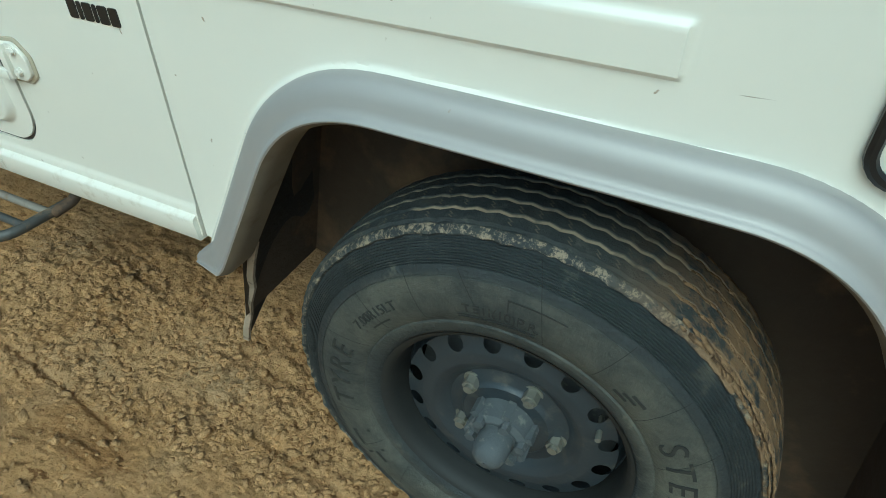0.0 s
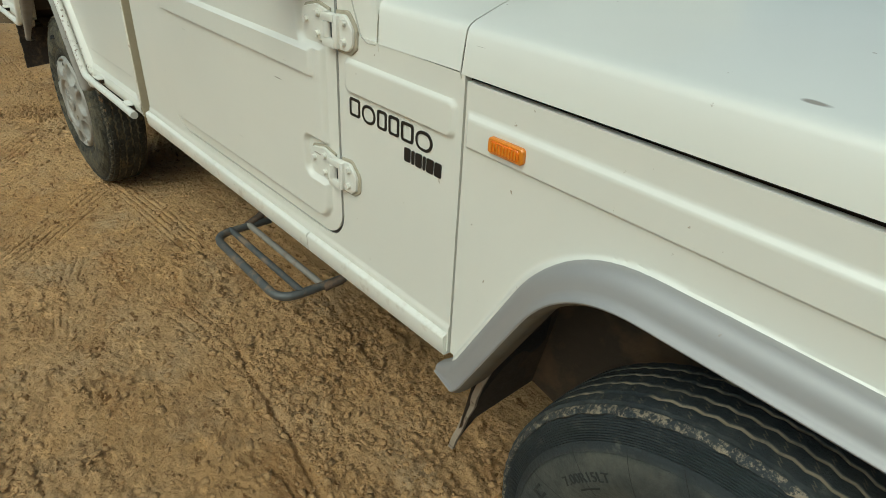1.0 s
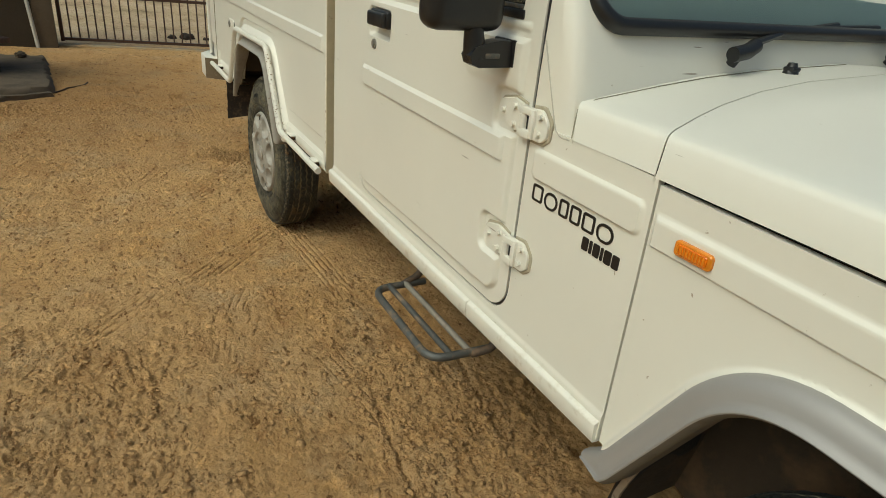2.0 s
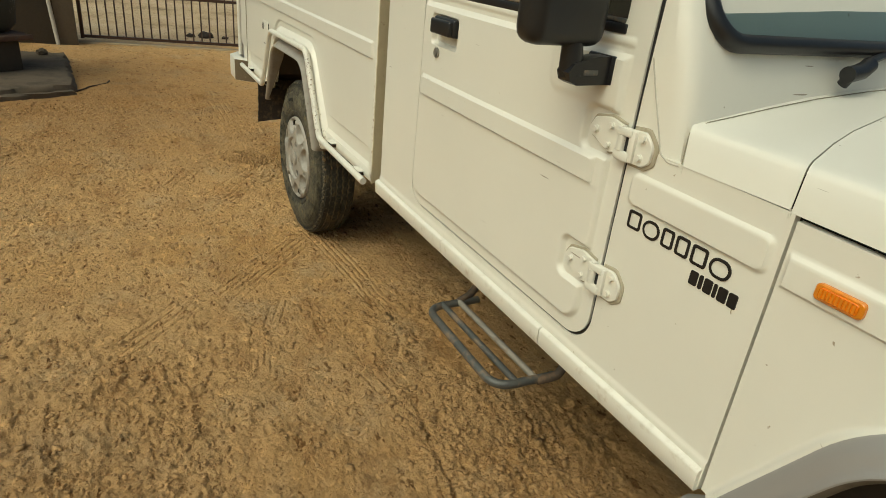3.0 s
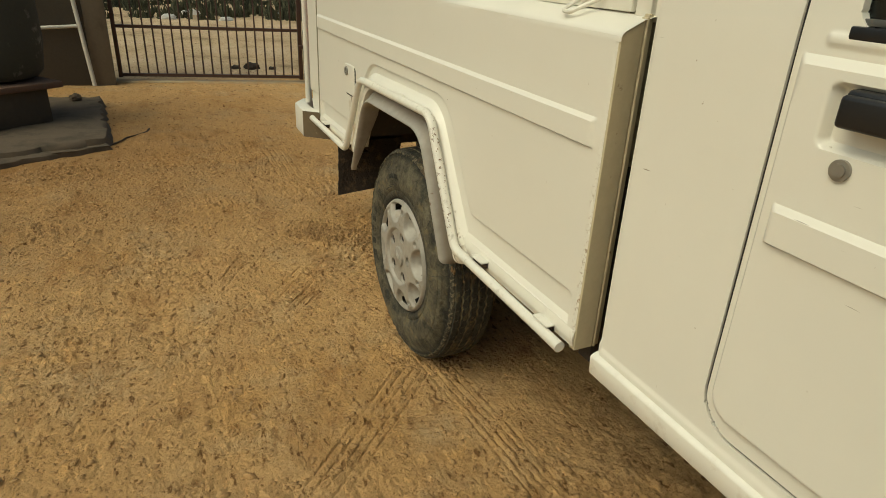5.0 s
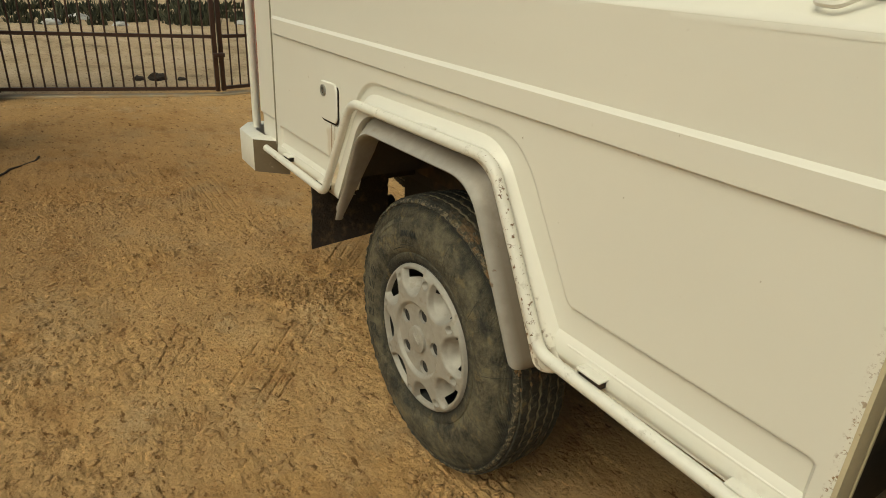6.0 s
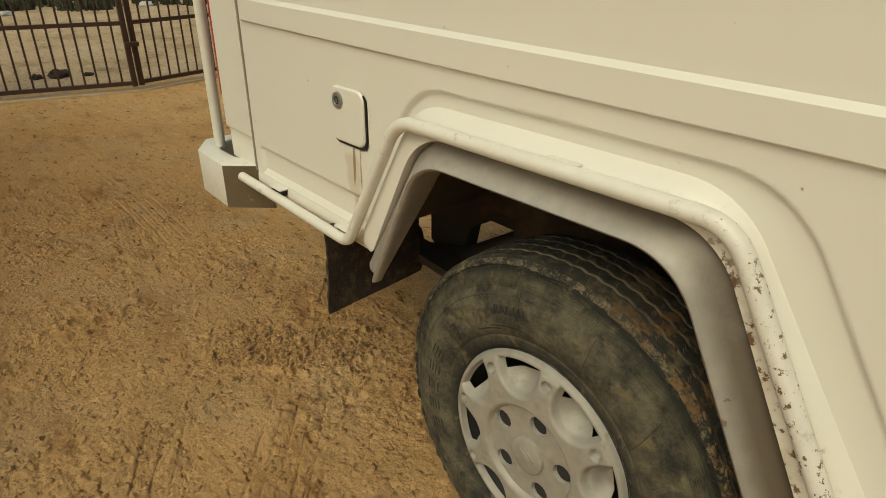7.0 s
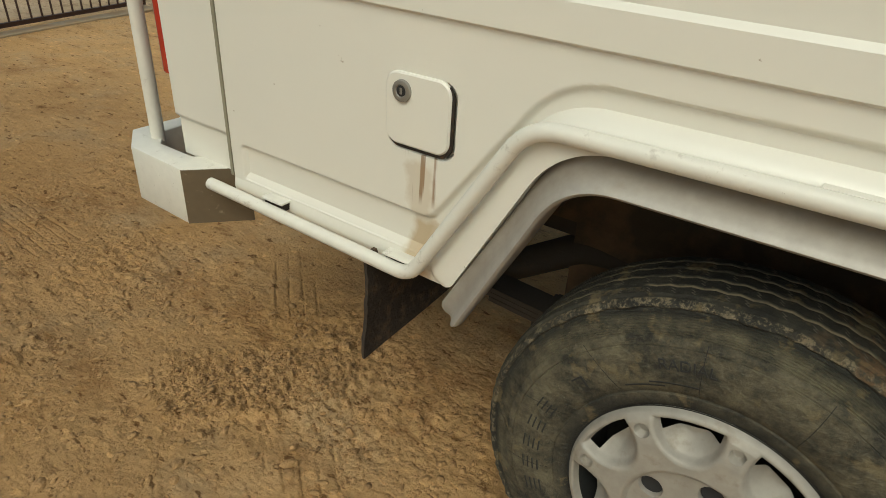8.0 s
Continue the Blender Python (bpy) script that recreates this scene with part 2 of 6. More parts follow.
WHEEL_STEEL = material("grey_blue_wheel_paint", (0.040, 0.049, 0.058), 0.42, metal=0.3, spot=(0.13, 0.125, 0.105), spots=0.13, scale=24.0, sharp=0.22, bump=0.06, bump_scale=150)
HUB_STEEL = material("dusty_cast_hub", (0.075, 0.083, 0.088), 0.75, spot=(0.27, 0.26, 0.22), spots=0.16, scale=55.0, sharp=0.25, bump=0.2, bump_scale=200)
NUT_STEEL = material("dusty_zinc_steel", (0.24, 0.235, 0.20), 0.5, metal=0.6, spot=(0.2, 0.15, 0.1), spots=0.05, scale=60.0, bump=0.1)
COVER = material("dusty_silver_wheel_cover", (0.36, 0.335, 0.29), 0.60, metal=0.25, spot=(0.24, 0.190, 0.125), spots=0.12, scale=26.0, sharp=0.3, bump=0.08, bump_scale=120, grain=0.1)
CHROME = material("lock_steel", (0.30, 0.285, 0.255), 0.4, metal=0.55)
# black base stands in for the shade inside the barrel; the spots are grime
RIM_SHADE = material("shade_black_rim", (0.016, 0.017, 0.016), 0.7, spot=(0.06, 0.052, 0.038), spots=0.02, scale=30.0, sharp=0.3, bump=0.1)
STEP_ARM = material("rusty_step_arm", (0.085, 0.062, 0.045), 0.8, spot=(0.21, 0.135, 0.08), spots=0.3, scale=30.0, sharp=0.2, bump=0.2)
RUST_GAP = material("rusty_dark_gap", (0.022, 0.015, 0.010), 0.9, spot=(0.10, 0.05, 0.02), spots=0.12, scale=60.0)
GASKET = material("grimy_gasket", (0.40, 0.355, 0.26), 0.7, spot=(0.22, 0.18, 0.11), spots=0.12, scale=40.0, sharp=0.3)
PLASTIC_EDGE = material("dirty_plastic_edge", (0.15, 0.130, 0.095), 0.75, spot=(0.10, 0.075, 0.045), spots=0.2, scale=20.0, sharp=0.3)
PILLAR = material("sandy_cement_pillar", (0.135, 0.105, 0.070), 0.9, spot=(0.07, 0.056, 0.038), spots=0.15, scale=4.0, sharp=0.35, bump=0.3, bump_scale=40)
SCRAP = material("dark_brown_scrap", (0.035, 0.025, 0.018), 0.9, grain=0.2)
STEP = material("worn_grey_step_paint", (0.105, 0.105, 0.098), 0.5, metal=0.4, spot=(0.27, 0.20, 0.135), spots=0.30, scale=24.0, sharp=0.15, bump=0.15)
STEP_BARE = material("dusty_step_rung", (0.28, 0.25, 0.21), 0.55, metal=0.2, spot=(0.23, 0.15, 0.095), spots=0.15, scale=30.0, sharp=0.15)
UNDERBODY = material("muddy_underbody", (0.045, 0.036, 0.028), 0.85, spot=(0.20, 0.125, 0.068), spots=0.10, scale=9.0, sharp=0.35, bump=0.3, bump_scale=40)
LINER = material("mud_caked_liner", (0.060, 0.043, 0.028), 0.9, spot=(0.20, 0.122, 0.062), spots=0.25, scale=7.0, sharp=0.3, bump=0.4, bump_scale=30)
MUD = material("dried_mud", (0.215, 0.135, 0.066), 0.97, spot=(0.085, 0.052, 0.028), spots=0.25, scale=50.0, bump=0.5, bump_scale=90)
RUST = material("rusty_panel_edge", (0.50, 0.43, 0.285), 0.5, spot=(0.19, 0.11, 0.055), spots=-0.06, scale=30.0, sharp=0.06)
DARK = material("dark_interior", (0.02, 0.02, 0.021), 0.8)
AMBER = material("amber_lens", (0.68, 0.22, 0.010), 0.35, coat=0.2, grain=0.15, grain_scale=120)
AMBER_LENS = material("clear_amber_lens", (0.70, 0.165, 0.004), 0.2, coat=0.4, grain=0.2, grain_scale=160)
RED = material("red_lens", (0.42, 0.04, 0.02), 0.2, coat=0.5, grain=0.1)
SEALER = material("seam_sealer", (0.50, 0.47, 0.40), 0.6, grain=0.05)
GATE_PAINT = material("brown_gate_paint", (0.055, 0.026, 0.017), 0.5, spot=(0.10, 0.05, 0.03), spots=0.0, scale=20)
CONCRETE = material("grimy_cement_render", (0.070, 0.056, 0.038), 0.9, spot=(0.038, 0.032, 0.023), spots=0.15, scale=2.5, sharp=0.35, bump=0.3, bump_scale=40)
SLAB = material("worn_stone_slab", (0.100, 0.072, 0.045), 0.9, spot=(0.032, 0.028, 0.018), spots=0.26, scale=5.5, sharp=0.3, bump=0.35, bump_scale=25)
LIME = material("crumbled_lime_strip", (0.42, 0.33, 0.21), 0.95, spot=(0.45, 0.285, 0.13), spots=0.55, scale=7.0, sharp=0.3, bump=0.4, bump_scale=40)
SCRUB = material("dry_dark_scrub", (0.05, 0.052, 0.028), 0.95, spot=(0.13, 0.10, 0.055), spots=0.15, scale=6.0, sharp=0.3, grain=0.3)
PIPE = material("grey_plastic_pipe", (0.55, 0.52, 0.45), 0.5, grain=0.05)


def glass_material():
    mat = bpy.data.materials.new("tinted_windscreen_glass")
    mat.use_nodes = True
    b = mat.node_tree.nodes["Principled BSDF"]
    b.inputs["Base Color"].default_value = (0.30, 0.42, 0.45, 1)
    b.inputs["Roughness"].default_value, b.inputs["Transmission Weight"].default_value, b.inputs["IOR"].default_value = 0.02, 1.0, 1.45
    return mat


GLASS = glass_material()


# tyre prints in the earth: (x, y, length, turn, grooves, pitch)
PRINTS = ((-2.93, 0.36, 0.72, -46, 5, 0.030), (-2.87, 0.46, 0.20, 76, 4, 0.030), (-2.52, 0.27, 0.22, -24, 4, 0.030), (-2.15, 0.135, 0.13, -16, 4, 0.022),
          (-2.50, -0.22, 0.50, -47, 4, 0.035), (-4.03, 0.42, 0.46, -39, 5, 0.042), (-4.22, 0.13, 0.30, -29, 3, 0.050), (-3.82, 0.34, 0.20, -43, 3, 0.035),
          (-5.93, 0.70, 0.75, -2, 5, 0.040), (-5.90, 0.56, 0.60, -11, 3, 0.045), (-4.76, 1.08, 0.46, -42, 4, 0.045), (-2.80, 0.70, 0.95, 3, 5, 0.026),
          (-1.78, 0.52, 0.50, 8, 3, 0.040), (-3.63, 0.33, 0.13, 70, 3, 0.03))


def ground_material():
    mat = bpy.data.materials.new("sandy_earth")
    mat.use_nodes = True
    nt = mat.node_tree
    bsdf = nt.nodes["Principled BSDF"]
    co = nt.nodes.new("ShaderNodeTexCoord").outputs["Object"]

    def tex(sc, det=6, rgh=0.6):
        n = nt.nodes.new("ShaderNodeTexNoise")
        n.inputs["Scale"].default_value, n.inputs["Detail"].default_value, n.inputs["Roughness"].default_value = sc, det, rgh
        nt.links.new(co, n.inputs["Vector"])
        return n.outputs["Fac"]

    def ramp(src, stops):
        n = nt.nodes.new("ShaderNodeValToRGB")
        n.color_ramp.elements[0].position, n.color_ramp.elements[0].color = stops[0][0], (*stops[0][1], 1)
        n.color_ramp.elements[1].position, n.color_ramp.elements[1].color = stops[-1][0], (*stops[-1][1], 1)
        for p, c in stops[1:-1]:
            n.color_ramp.elements.new(p).color = (*c, 1)
        nt.links.new(src, n.inputs[0])
        return n.outputs[0]

    def mix(fac, a, b, kind="MIX"):
        n = nt.nodes.new("ShaderNodeMix")
        n.data_type, n.blend_type = "RGBA", kind
        if isinstance(fac, float):
            n.inputs[0].default_value = fac
        else:
            nt.links.new(fac, n.inputs[0])
        nt.links.new(a, n.inputs[6])
        nt.links.new(b, n.inputs[7])
        return n.outputs[2]

    large = ramp(tex(0.8, 5), [(0.32, (0.590, 0.362, 0.153)), (0.48, (0.640, 0.406, 0.185)), (0.62, (0.585, 0.352, 0.144)), (0.72, (0.47, 0.277, 0.110))])
    powder = ramp(tex(2.6, 7, 0.65), [(0.50, (0, 0, 0)), (0.66, (1, 1, 1))])
    pale = nt.nodes.new("ShaderNodeRGB")
    pale.outputs[0].default_value = (0.59, 0.40, 0.205, 1)
    large = mix(powder, large, pale.outputs[0])
    swept = nt.nodes.new("ShaderNodeMapping")
    swept.inputs["Scale"].default_value = (0.5, 1.0, 1.0)
    nt.links.new(co, swept.inputs["Vector"])
    ruddy = nt.nodes.new("ShaderNodeTexNoise")
    ruddy.inputs["Scale"].default_value, ruddy.inputs["Detail"].default_value, ruddy.inputs["Roughness"].default_value = 4.5, 8.0, 0.72
    nt.links.new(swept.outputs[0], ruddy.inputs["Vector"])
    large = mix(1.0, large, ramp(ruddy.outputs["Fac"], [(0.52, (1, 1, 1)), (0.64, (0.80, 0.74, 0.68)), (0.72, (0.66, 0.58, 0.52))]), "MULTIPLY")
    spot = nt.nodes.new("ShaderNodeVectorMath")
    spot.operation = "DISTANCE"
    nt.links.new(co, spot.inputs[0])
    spot.inputs[1].default_value = (-6.4, -0.7, 0.0)
    ragged = nt.nodes.new("ShaderNodeMath")
    ragged.operation = "MULTIPLY_ADD"
    nt.links.new(tex(1.6, 6, 0.65), ragged.inputs[0])
    ragged.inputs[1].default_value = 2.4
    nt.links.new(spot.outputs["Value"], ragged.inputs[2])
    reach = nt.nodes.new("ShaderNodeMapRange")
    reach.inputs["From Min"].default_value, reach.inputs["From Max"].default_value = 1.9, 4.6
    nt.links.new(ragged.outputs[0], reach.inputs["Value"])
    large = mix(1.0, large, ramp(reach.outputs[0], [(0.0, (0.56, 0.51, 0.46)), (1.0, (1, 1, 1))]), "MULTIPLY")
    # greyer, stony waste ground past the gate; darker, churned soil round the front of the truck
    sep = nt.nodes.new("ShaderNodeSeparateXYZ")
    nt.links.new(co, sep.inputs[0])
    front_ragged = nt.nodes.new("ShaderNodeMath")
    front_ragged.operation = "MULTIPLY_ADD"
    nt.links.new(tex(1.1, 6, 0.65), front_ragged.inputs[0])
    front_ragged.inputs[1].default_value = 1.6
    nt.links.new(sep.outputs[0], front_ragged.inputs[2])
    front_dark = nt.nodes.new("ShaderNodeMapRange")
    front_dark.inputs["From Min"].default_value, front_dark.inputs["From Max"].default_value = -3.0, -1.0
    nt.links.new(front_ragged.outputs[0], front_dark.inputs["Value"])
    large = mix(1.0, large, ramp(front_dark.outputs[0], [(0.0, (1, 1, 1)), (1.0, (0.80, 0.79, 0.80))]), "MULTIPLY")
    past = nt.nodes.new("ShaderNodeMapRange")
    past.inputs["From Min"].default_value, past.inputs["From Max"].default_value = -8.9, -9.4
    nt.links.new(sep.outputs[0], past.inputs["Value"])
    stony = ramp(tex(0.9, 8, 0.75), [(0.34, (0.24, 0.18, 0.11)), (0.46, (0.47, 0.35, 0.215)), (0.64, (0.55, 0.43, 0.29))])
    large = mix(past.outputs[0], large, stony)
    fine = ramp(tex(26, 9, 0.72), [(0.27, (0.46, 0.41, 0.36)), (0.385, (1, 1, 1)), (0.75, (1.10, 1.09, 1.06))])
    specks = ramp(tex(120, 3, 0.7), [(0.30, (0.55, 0.50, 0.45)), (0.38, (1, 1, 1)), (0.64, (1, 1, 1)), (0.72, (1.3, 1.3, 1.3))])
    drawn = nt.nodes.new("ShaderNodeMapping")
    drawn.inputs["Scale"].default_value = (0.45, 1.0, 1.0)
    nt.links.new(co, drawn.inputs["Vector"])
    crust = nt.nodes.new("ShaderNodeTexNoise")
    crust.inputs["Scale"].default_value, crust.inputs["Detail"].default_value, crust.inputs["Roughness"].default_value = 15.0, 9.0, 0.72
    nt.links.new(drawn.outputs[0], crust.inputs["Vector"])
    flecks = ramp(crust.outputs["Fac"], [(0.335, (0.62, 0.56, 0.50)), (0.42, (1, 1, 1)), (0.56, (1, 1, 1)), (0.64, (1.18, 1.17, 1.15))])
    col = mix(1.0, mix(1.0, large, fine, "MULTIPLY"), specks, "MULTIPLY")
    # dark specks paint in the small shadows between crumbs, colour only
    pits = nt.nodes.new("ShaderNodeTexNoise")
    pits.inputs["Scale"].default_value, pits.inputs["Detail"].default_value, pits.inputs["Roughness"].default_value = 34.0, 6.0, 0.62
    nt.links.new(drawn.outputs[0], pits.inputs["Vector"])
    col = mix(1.0, mix(1.0, col, flecks, "MULTIPLY"), ramp(pits.outputs["Fac"], [(0.35, (0.42, 0.36, 0.30)), (0.395, (1, 1, 1)), (0.61, (1.0, 1.0, 1.0)), (0.66, (1.26, 1.25, 1.22))]), "MULTIPLY")
    nt.links.new(col, bsdf.inputs["Base Color"])
    bsdf.inputs["Roughness"].default_value = 0.97
    bsdf.inputs["Specular IOR Level"].default_value = 0.15
    crumbs = nt.nodes.new("ShaderNodeTexVoronoi")
    crumbs.inputs["Scale"].default_value, crumbs.inputs["Randomness"].default_value = 85.0, 1.0
    nt.links.new(co, crumbs.inputs["Vector"])
    add = nt.nodes.new("ShaderNodeMath")
    add.operation = "MULTIPLY_ADD"
    nt.links.new(crumbs.outputs["Distance"], add.inputs[0])
    add.inputs[1].default_value = -0.35
    nt.links.new(tex(48, 10, 0.78), add.inputs[2])
    b1 = nt.nodes.new("ShaderNodeBump")
    b1.inputs["Strength"].default_value, b1.inputs["Distance"].default_value = 0.95, 0.014
    nt.links.new(add.outputs[0], b1.inputs["Height"])
    # broken crust: low ledges and pits
    b3 = nt.nodes.new("ShaderNodeBump")
    b3.inputs["Strength"].default_value, b3.inputs["Distance"].default_value = 0.85, 0.0095
    nt.links.new(ramp(crust.outputs["Fac"], [(0.36, (0, 0, 0)), (0.43, (0.55, 0.55, 0.55)), (0.53, (0.6, 0.6, 0.6)), (0.60, (1, 1, 1))]), b3.inputs["Height"])
    nt.links.new(b1.outputs["Normal"], b3.inputs["Normal"])
    # sharp-edged grooves of the tyre prints
    def op(kind, a, b=0.0):
        n = nt.nodes.new("ShaderNodeMath")
        n.operation = kind
        for sock, v in zip(n.inputs, (a, b)):
            if isinstance(v, (int, float)):
                sock.default_value = v
            else:
                nt.links.new(v, sock)
        return n.outputs[0]

    def span(v, lo, hi):
        n = nt.nodes.new("ShaderNodeMapRange")
        n.inputs["From Min"].default_value, n.inputs["From Max"].default_value = lo, hi
        nt.links.new(v, n.inputs["Value"])
        return n.outputs["Result"]

    def along(c, s, x, y):
        n = nt.nodes.new("ShaderNodeVectorMath")
        n.operation = "DOT_PRODUCT"
        nt.links.new(co, n.inputs[0])
        n.inputs[1].default_value = (c, s, 0.0)
        return op("SUBTRACT", n.outputs["Value"], c * x + s * y)
    wobble = op("MULTIPLY", op("SUBTRACT", tex(7.0, 2, 0.6), 0.5), 0.012)
    whole = op("MULTIPLY", span(tex(7.0, 4, 0.65), 0.44, 0.56), span(tex(38.0, 3, 0.6), 0.34, 0.50))
    total = None
    for cx, cy, length, turn, count, pitch in PRINTS:
        c, s = math.cos(radians(turn)), math.sin(radians(turn))
        cx, cy, length, pitch = cx * UNIT, cy * UNIT, length * UNIT, pitch * UNIT
        u = op("ABSOLUTE", along(c, s, cx, cy))
        v = op("ADD", along(-s, c, cx, cy), wobble)
        line = op("PINGPONG", op("ADD", v, pitch / 2 * (count - 1) + 10 * pitch), pitch / 2)
        mark = op("MULTIPLY", span(line, 0.0052, 0.0016), op("MULTIPLY", span(u, length / 2, length / 2 - 0.05), span(op("ABSOLUTE", v), pitch * count / 2, pitch * count / 2 - 0.004)))
        total = mark if total is None else op("MAXIMUM", total, mark)
    b2 = nt.nodes.new("ShaderNodeBump")
    b2.invert = True
    b2.inputs["Strength"].default_value, b2.inputs["Distance"].default_value = 0.75, 0.0055
    nt.links.new(op("MULTIPLY", total, whole), b2.inputs["Height"])
    nt.links.new(b3.outputs["Normal"], b2.inputs["Normal"])
    nt.links.new(b2.outputs["Normal"], bsdf.inputs["Normal"])
    return mat


EARTH = ground_material()
CRUMB = material("crumbled_earth", (0.45, 0.270, 0.112), 0.97, spot=(0.33, 0.19, 0.078), spots=0.2, scale=30.0, sharp=0.3, bump=0.8, bump_scale=150, grain=0.15, grain_scale=120)

# ---- mesh helpers ----
ROOTS = {}


def metres(m):
    """A pose given in plan units, in metres."""
    out = m.copy()
    out.translation = m.translation * UNIT
    return out


def mesh_of(name, verts, faces, unit=UNIT, smooth=True, sharp=True):
    me = bpy.data.meshes.new(name)
    me.from_pydata((np.array([tuple(v) for v in verts], float) * unit).tolist(), [], [tuple(map(int, f)) for f in faces])
    me.validate()
    if smooth:
        me.polygons.foreach_set("use_smooth", [True] * len(me.polygons))
        if sharp:
            me.set_sharp_from_angle(angle=radians(38))
    me.update()
    return me


def part(name, data, mat, parent, label="", m=None):
    """One mesh object under a thing or a part; data is a mesh or (verts, faces), in plan places, or in metres about the place m."""
    if isinstance(data, tuple):
        data = mesh_of(name, *data, unit=UNIT if m is None else 1.0)
    if not data.materials:
        data.materials.append(mat)
    ob = new(name, data)
    if parent is not None:
        ob.parent = parent
        world_m = ROOTS[parent.name]
        ob.matrix_parent_inverse = world_m.inverted()
    ob.matrix_basis = metres(m) if m is not None else Matrix.Identity(4)
    ROOTS[ob.name] = ob.matrix_basis.copy()
    if label:
        ob["label"] = label
    return ob


def thing(name, at, label, category, group="", kind=""):
    ob = new(name)
    ob.empty_display_size = 0.1
    ob.matrix_basis = Matrix.Translation(Vector(at) * UNIT)
    ROOTS[ob.name] = ob.matrix_basis.copy()
    return tagged(ob, label, category, group, kind)


def merge(*pieces):
    verts, faces = [], []
    for v, f in pieces:
        n = len(verts)
        verts += [tuple(p) for p in v]
        faces += [tuple(i + n for i in q) for q in f]
    return verts, faces


def box(x0, x1, y0, y1, z0, z1, r=0.0, seg=2):
    """A block with bevelled edges, as (verts, faces)."""
    bm = bmesh.new()
    bmesh.ops.create_cube(bm, size=1, matrix=Matrix.Translation(((x0 + x1) / 2, (y0 + y1) / 2, (z0 + z1) / 2)) @ Matrix.Diagonal((abs(x1 - x0), abs(y1 - y0), abs(z1 - z0), 1)))
    if r:
        bmesh.ops.bevel(bm, geom=bm.edges[:], offset=r, segments=seg, affect="EDGES", profile=0.5)
    bm.verts.index_update()
    out = [tuple(v.co) for v in bm.verts], [tuple(v.index for v in f.verts) for f in bm.faces]
    bm.free()
    return out


def moved(data, m):
    return [tuple(m @ Vector(v)) for v in data[0]], data[1]


def fillet(points, radius, seg=6):
    """A polyline with its corners rounded; radius is one number or one for each corner."""
    radii = list(radius) if isinstance(radius, (list, tuple)) else [radius] * len(points)
    pts = [Vector(p) for p in points]
    out = [pts[0]]
    for a, b, c, rad in zip(pts, pts[1:], pts[2:], radii):
        u, w = (a - b).normalized(), (c - b).normalized()
        ang = u.angle(w)
        if ang > 3.1:
            out.append(b)
            continue
        d = min(rad / math.tan(ang / 2), (a - b).length * 0.48, (c - b).length * 0.48)
        p0, p1 = b + u * d, b + w * d
        for i in range(seg + 1):
            t = i / seg
            out.append(p0.lerp(b, t).lerp(b.lerp(p1, t), t))
    out.append(pts[-1])
    return out


def tube(points, radius, seg=12, closed=False, caps=True):
    pts = [Vector(p) for p in points]
    n = len(pts)
    verts, faces = [], []
    up = None
    for i, p in enumerate(pts):
        a = pts[(i - 1) % n] if closed or i else p
        b = pts[(i + 1) % n] if closed or i < n - 1 else p
        d = (b - a).normalized()
        if up is None:
            up = d.orthogonal().normalized()
        up = (up - d * up.dot(d)).normalized()
        side = d.cross(up)
        for k in range(seg):
            t = 2 * math.pi * k / seg
            verts.append(p + (up * math.cos(t) + side * math.sin(t)) * radius)
    for i in range(n if closed else n - 1):
        for k in range(seg):
            j = (i + 1) % n
            faces.append((i * seg + k, i * seg + (k + 1) % seg, j * seg + (k + 1) % seg, j * seg + k))
    if caps and not closed:
        faces.append(tuple(range(seg))[::-1])
        faces.append(tuple((n - 1) * seg + k for k in range(seg)))
    return verts, faces


def lathe(profile, seg=64, shift=None):
    """Turned about the y axis: profile of (y, r)."""
    verts, faces, n = [], [], len(profile)
    for i in range(seg):
        t = 2 * math.pi * i / seg
        for j, (y, r) in enumerate(profile):
            dy, dr = shift(i, j, y, r) if shift else (0, 0)
            verts.append(((r + dr) * math.cos(t), y + dy, (r + dr) * math.sin(t)))
    for i in range(seg):
        k = (i + 1) % seg
        for j in range(n - 1):
            faces.append((i * n + j, i * n + j + 1, k * n + j + 1, k * n + j))
    return verts, faces


def cylinder(a, b, r, seg=16, r2=None):
    a, b = Vector(a), Vector(b)
    q = (b - a).to_track_quat("Z", "Y").to_matrix()
    r2 = r if r2 is None else r2
    verts, faces = [], []
    for p, rr in ((a, r), (b, r2)):
        for k in range(seg):
            t = 2 * math.pi * k / seg
            verts.append(p + q @ Vector((rr * math.cos(t), rr * math.sin(t), 0)))
    for k in range(seg):
        faces.append((k, (k + 1) % seg, seg + (k + 1) % seg, seg + k))
    faces.append(tuple(range(seg))[::-1])
    faces.append(tuple(range(seg, 2 * seg)))
    return verts, faces


